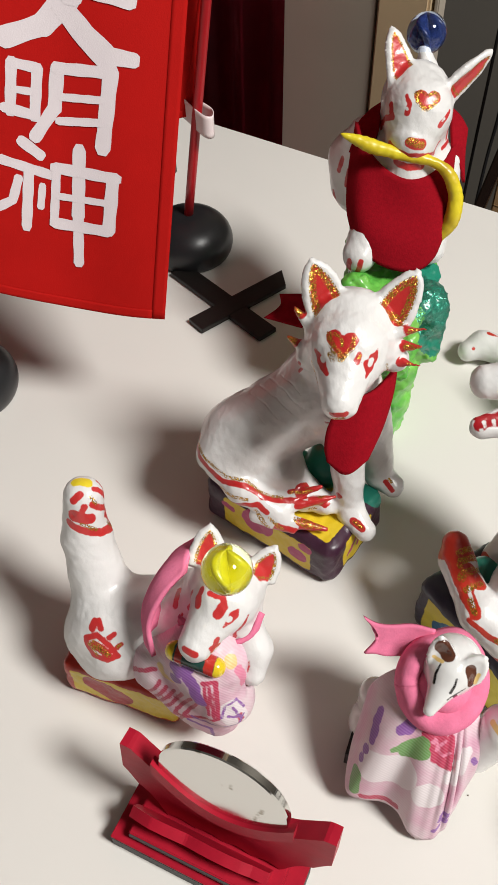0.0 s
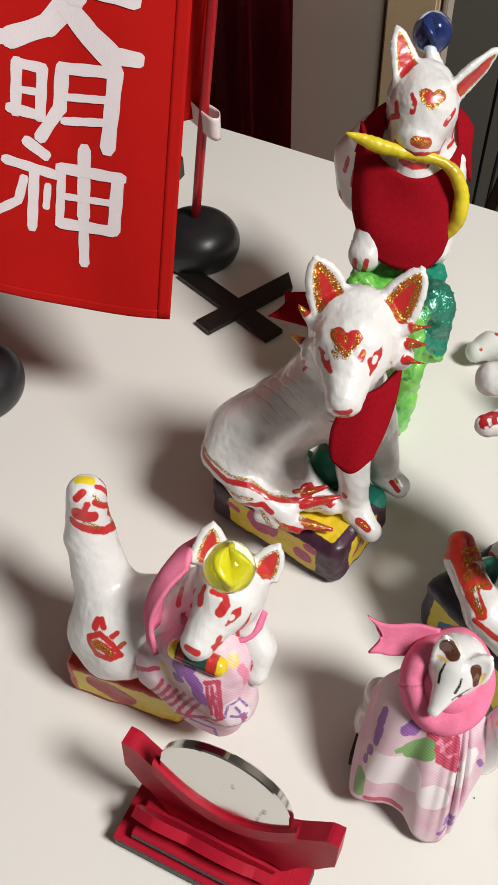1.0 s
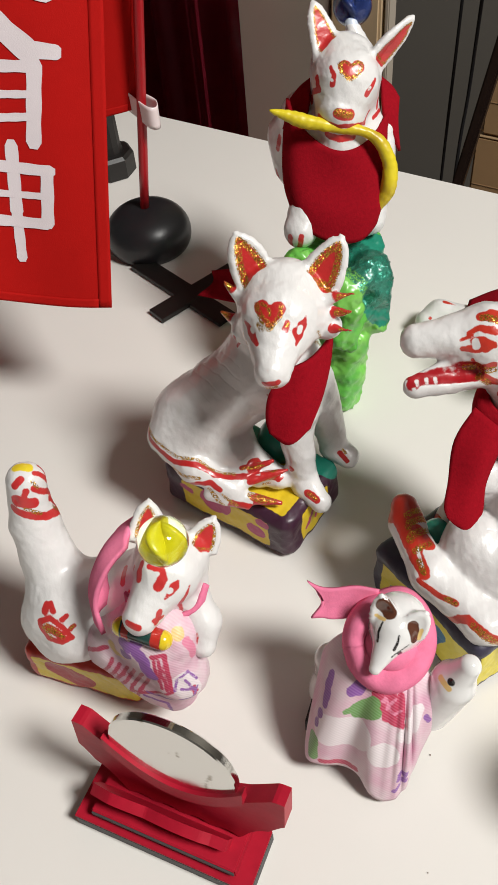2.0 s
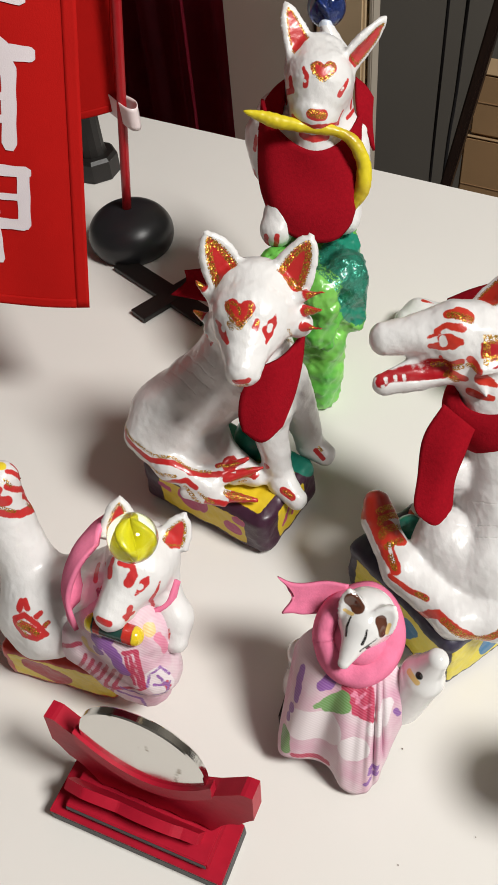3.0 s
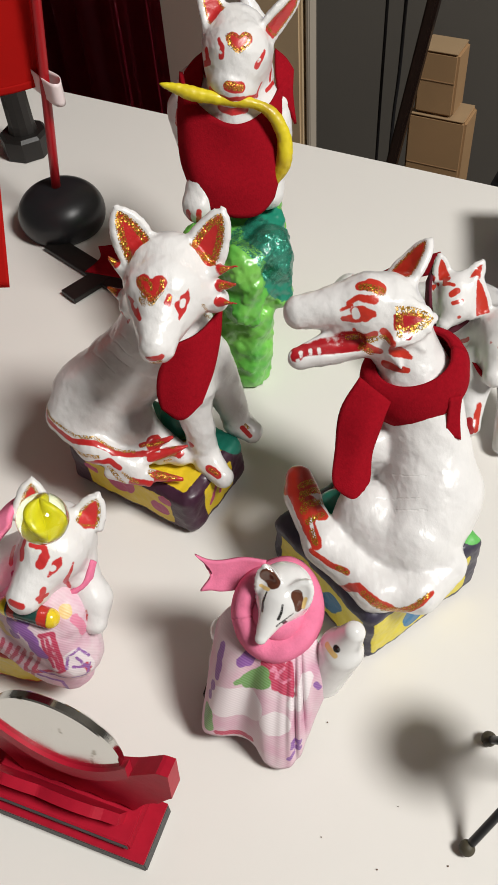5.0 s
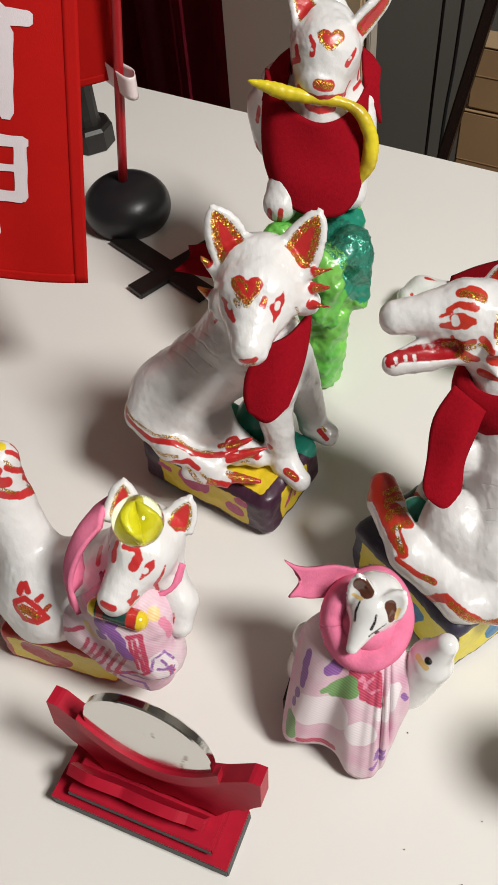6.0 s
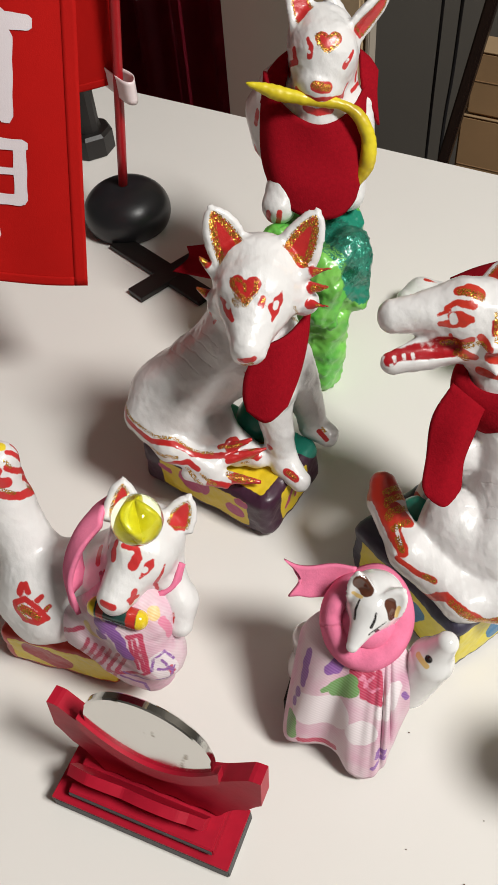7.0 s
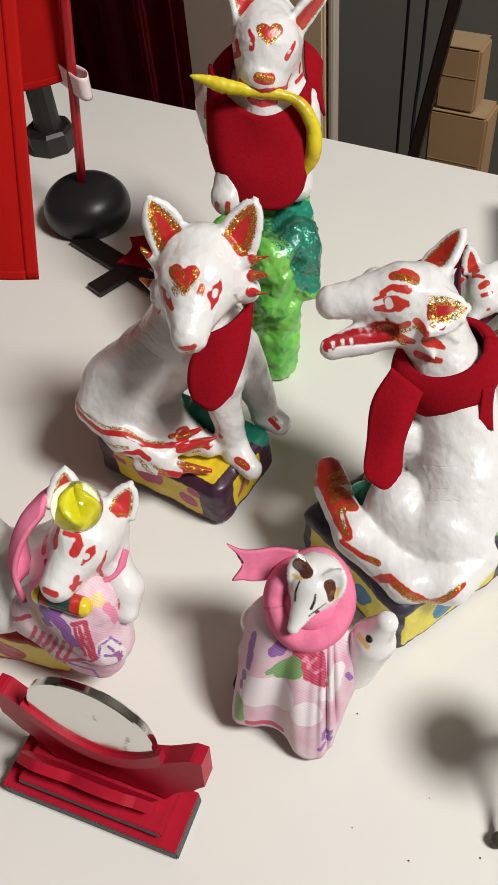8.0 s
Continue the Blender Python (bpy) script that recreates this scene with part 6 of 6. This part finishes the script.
cross = thing("cross_stand", (-11, 391, 0), "flat black wooden cross stand lying on the table", "stand")
for a, dx, z, ln in ((-48, -5, 0.3, 76), (40, 7, 0.55, 66)):
    bm = box(bmesh.new(), (ln, 12, 3.0), None, 0.3)
    for v in bm.verts:
        if a > 0 and v.co.x > 0.4 * ln and v.co.y < 0:
            v.co.x -= 7  # one end sawn to a point
    bm.transform(mpose(dx, 0, z + 1.5, 0, 0, a))
    part("bar", bm, BLACK_WOOD, cross)

lantern = thing("lantern_foot", (-66, 527, 0), "black wooden lantern foot with an eight-sided base", "lantern")
bm = turned(bmesh.new(), [(15.5, 0.3), (16, 1), (16, 13), (14, 15)], 8)
part("plinth", bm, BLACK_WOOD, lantern)
bm = turned(bmesh.new(), [(9.5, 15), (8.5, 20), (7.5, 120)], 12)
part("column", bm, BLACK_WOOD, lantern)


# ---- the fox mother with a cub, an added shadow-casting box, and a wire tripod ----
def mother_fox():
    ear_c1, ear_c2 = ((149, 294, 53), (148, 298, 62), 8, (0.1, -0.8, 0.5)), ((160, 291, 52), (166, 295, 59), 8, (0.0, -0.8, 0.5))
    ear_m = ((164, 281, 42), (162, 290, 56), 11, (0.3, -0.8, 0.4))
    forms = [
        ("cone", (155, 290, 48), (153, 284, 46), 9, 8), ("cone", (152, 282, 45), (147, 277, 42), 5, 3), ("ear", *ear_c1[:3], 1.8, ear_c1[3], 0.6), ("ear", *ear_c2[:3], 1.8, ear_c2[3], 0.6),
        ("cone", (154, 293, 40), (152, 300, 22), 9, 12), ("cone", (175, 276, 34), (172, 268, 32), 12, 10), ("cone", (170, 266, 31), (166, 258, 27), 7, 5), ("ear", *ear_m[:3], 2, ear_m[3], 0.8),
        ("cone", (176, 282, 26), (172, 300, 18), 14, 18, {"k": 6}), ("cone", (166, 310, 18), (140, 322, 14), 16, 12, {"k": 6}),
        ("cone", (135, 338, 9), (118, 346, 9), 8, 7), ("cone", (118, 346, 9), (111, 343, 8), 7, 5.5),
    ]
    forms += [
        ("cone", (164, 272, 22), (158, 258, 10), 9, 6), ("cone", (158, 258, 8), (157, 250, 5), 5.5, 4.5), ("cone", (178, 262, 20), (172, 246, 10), 8, 5.5), ("cone", (172, 246, 8), (168, 238, 5), 5.5, 4.5),
    ]
    paints = {"red": [("leaf", *ear_c1[:3], ear_c1[3], 1.2), ("leaf", *ear_c2[:3], ear_c2[3], 1.2), ("leaf", *ear_m[:3], ear_m[3], 1.4),
        ("cone", (170, 262, 40), (167, 262, 40), 1.8, 1.4), ("cone", (165, 270, 44), (164, 266, 40), 2, 1.5), ("cone", (160, 255, 13), (158, 247, 6), 2, 1.6), ("cone", (112, 340, 12), (116, 350, 12), 1.0, 1.0), ("cone", (120, 346, 17), (130, 342, 18), 1.2, 1.2)] + PAINT_F["red"],
        "dark": [("cone", (160, 276, 40), (158, 274, 36), 2.2, 2.0), ("cone", (146, 300, 36), (145, 290, 30), 2, 2), ("cone", (156, 250, 9), (156, 246, 6), 1.6, 1.6)]}
    ob = clay("fox_statue", forms, FOX_ORANGE, paints, 0.9, 3.0, 0.25, base_z=0, floor=0.4, seed=80)
    return tagged(ob, "white clay mother fox with a cub on her back", "figurine")


mother_fox()
collar = bmesh.new()
sheet(collar, [[(146, 298, 58), (143, 296, 50)], [(143, 290, 52), (142, 287, 43)], [(144, 283, 42), (145, 281, 37)], [(151, 280, 38), (152, 280, 34)], [(160, 284, 41), (161, 284, 37)]], 1.4)
tagged(part("felt_scarf", collar, mat("wine_felt", (0.10, 0.006, 0.02), 0.95), smooth=True), "dark wine felt scarf round a fox cub", "scarf")
saddle = bmesh.new()
sheet(saddle, [[(128, 334, 17), (132, 344, 18)], [(140, 330, 24), (144, 342, 25)], [(156, 322, 34), (160, 336, 34)]], 1.4)
tagged(part("felt_cloth", saddle, FELT_RED, smooth=True), "red felt cloth over the back of a fox", "cloth")
band = bmesh.new()
sheet(band, [[(158, 273, 28), (159, 275, 23)], [(163, 258, 27), (164, 262, 21)], [(175, 257, 27), (176, 260, 22)], [(188, 266, 30), (188, 268, 25)]], 1.4)
tagged(part("felt_collar", band, FELT_RED, smooth=True), "red felt collar round a fox neck", "scarf")
# box added out of view; only the soft shadow it throws is wanted
blue = box(bmesh.new(), (60, 60, 40), mpose(0, 0, 20, 0, 0, -12), 1.5)
tagged(part("shadow_casting_box", blue, mat("blue_plastic", (0.01, 0.025, 0.16), 0.4, 0, 60, 0.2, 0.1, 300), at=(238, 358, 0.2)), "dark blue plastic box on the table", "box")
tripod = thing("wire_tripod", (140, 96, 0), "small bent black wire tripod with rubber feet", "tripod")
for fx, fy in ((114.5, 81), (130, 114), (165, 92)):
    leg = part("leg", sweep(bmesh.new(), [(fx - 140, fy - 96, 2.5), ((fx - 140) * 0.45, (fy - 96) * 0.45, 22), (0, 0, 40)], [1.4, 1.4, 1.4], 10, 6), BLACK_PLASTIC, tripod, "black wire leg", True)
    bm = bmesh.new()
    bmesh.ops.create_uvsphere(bm, u_segments=16, v_segments=10, radius=2.6)
    part("rubber_foot", bm, mat("brown_rubber", (0.06, 0.05, 0.03), 0.6), leg, "small brown rubber foot", True, (fx - 140, fy - 96, 2.7))
# plate over the legs is unseen, sized and set to throw a soft shadow
part("shadow_plate", turned(bmesh.new(), [(3, 38), (4, 40), (4, 50), (15, 52), (15, 55), (4, 57)], 24), BLACK_PLASTIC, tripod, "round black top plate")

# crumbs on the table
bm = bmesh.new()
for x, y, r in ((77, 126, 0.28), (86, 78, 0.3), (108, 77, 0.3), (70, 89, 0.22), (96, 96, 0.2), (-78, 262, 0.35)):
    bmesh.ops.create_icosphere(bm, subdivisions=1, radius=r, matrix=Matrix.Translation((x, y, r * 0.8)))
tagged(part("crumbs", bm, mat("brown_crumbs", (0.12, 0.05, 0.03), 0.8)), "tiny brown crumbs scattered on the white table", "crumbs", "", "stuff")
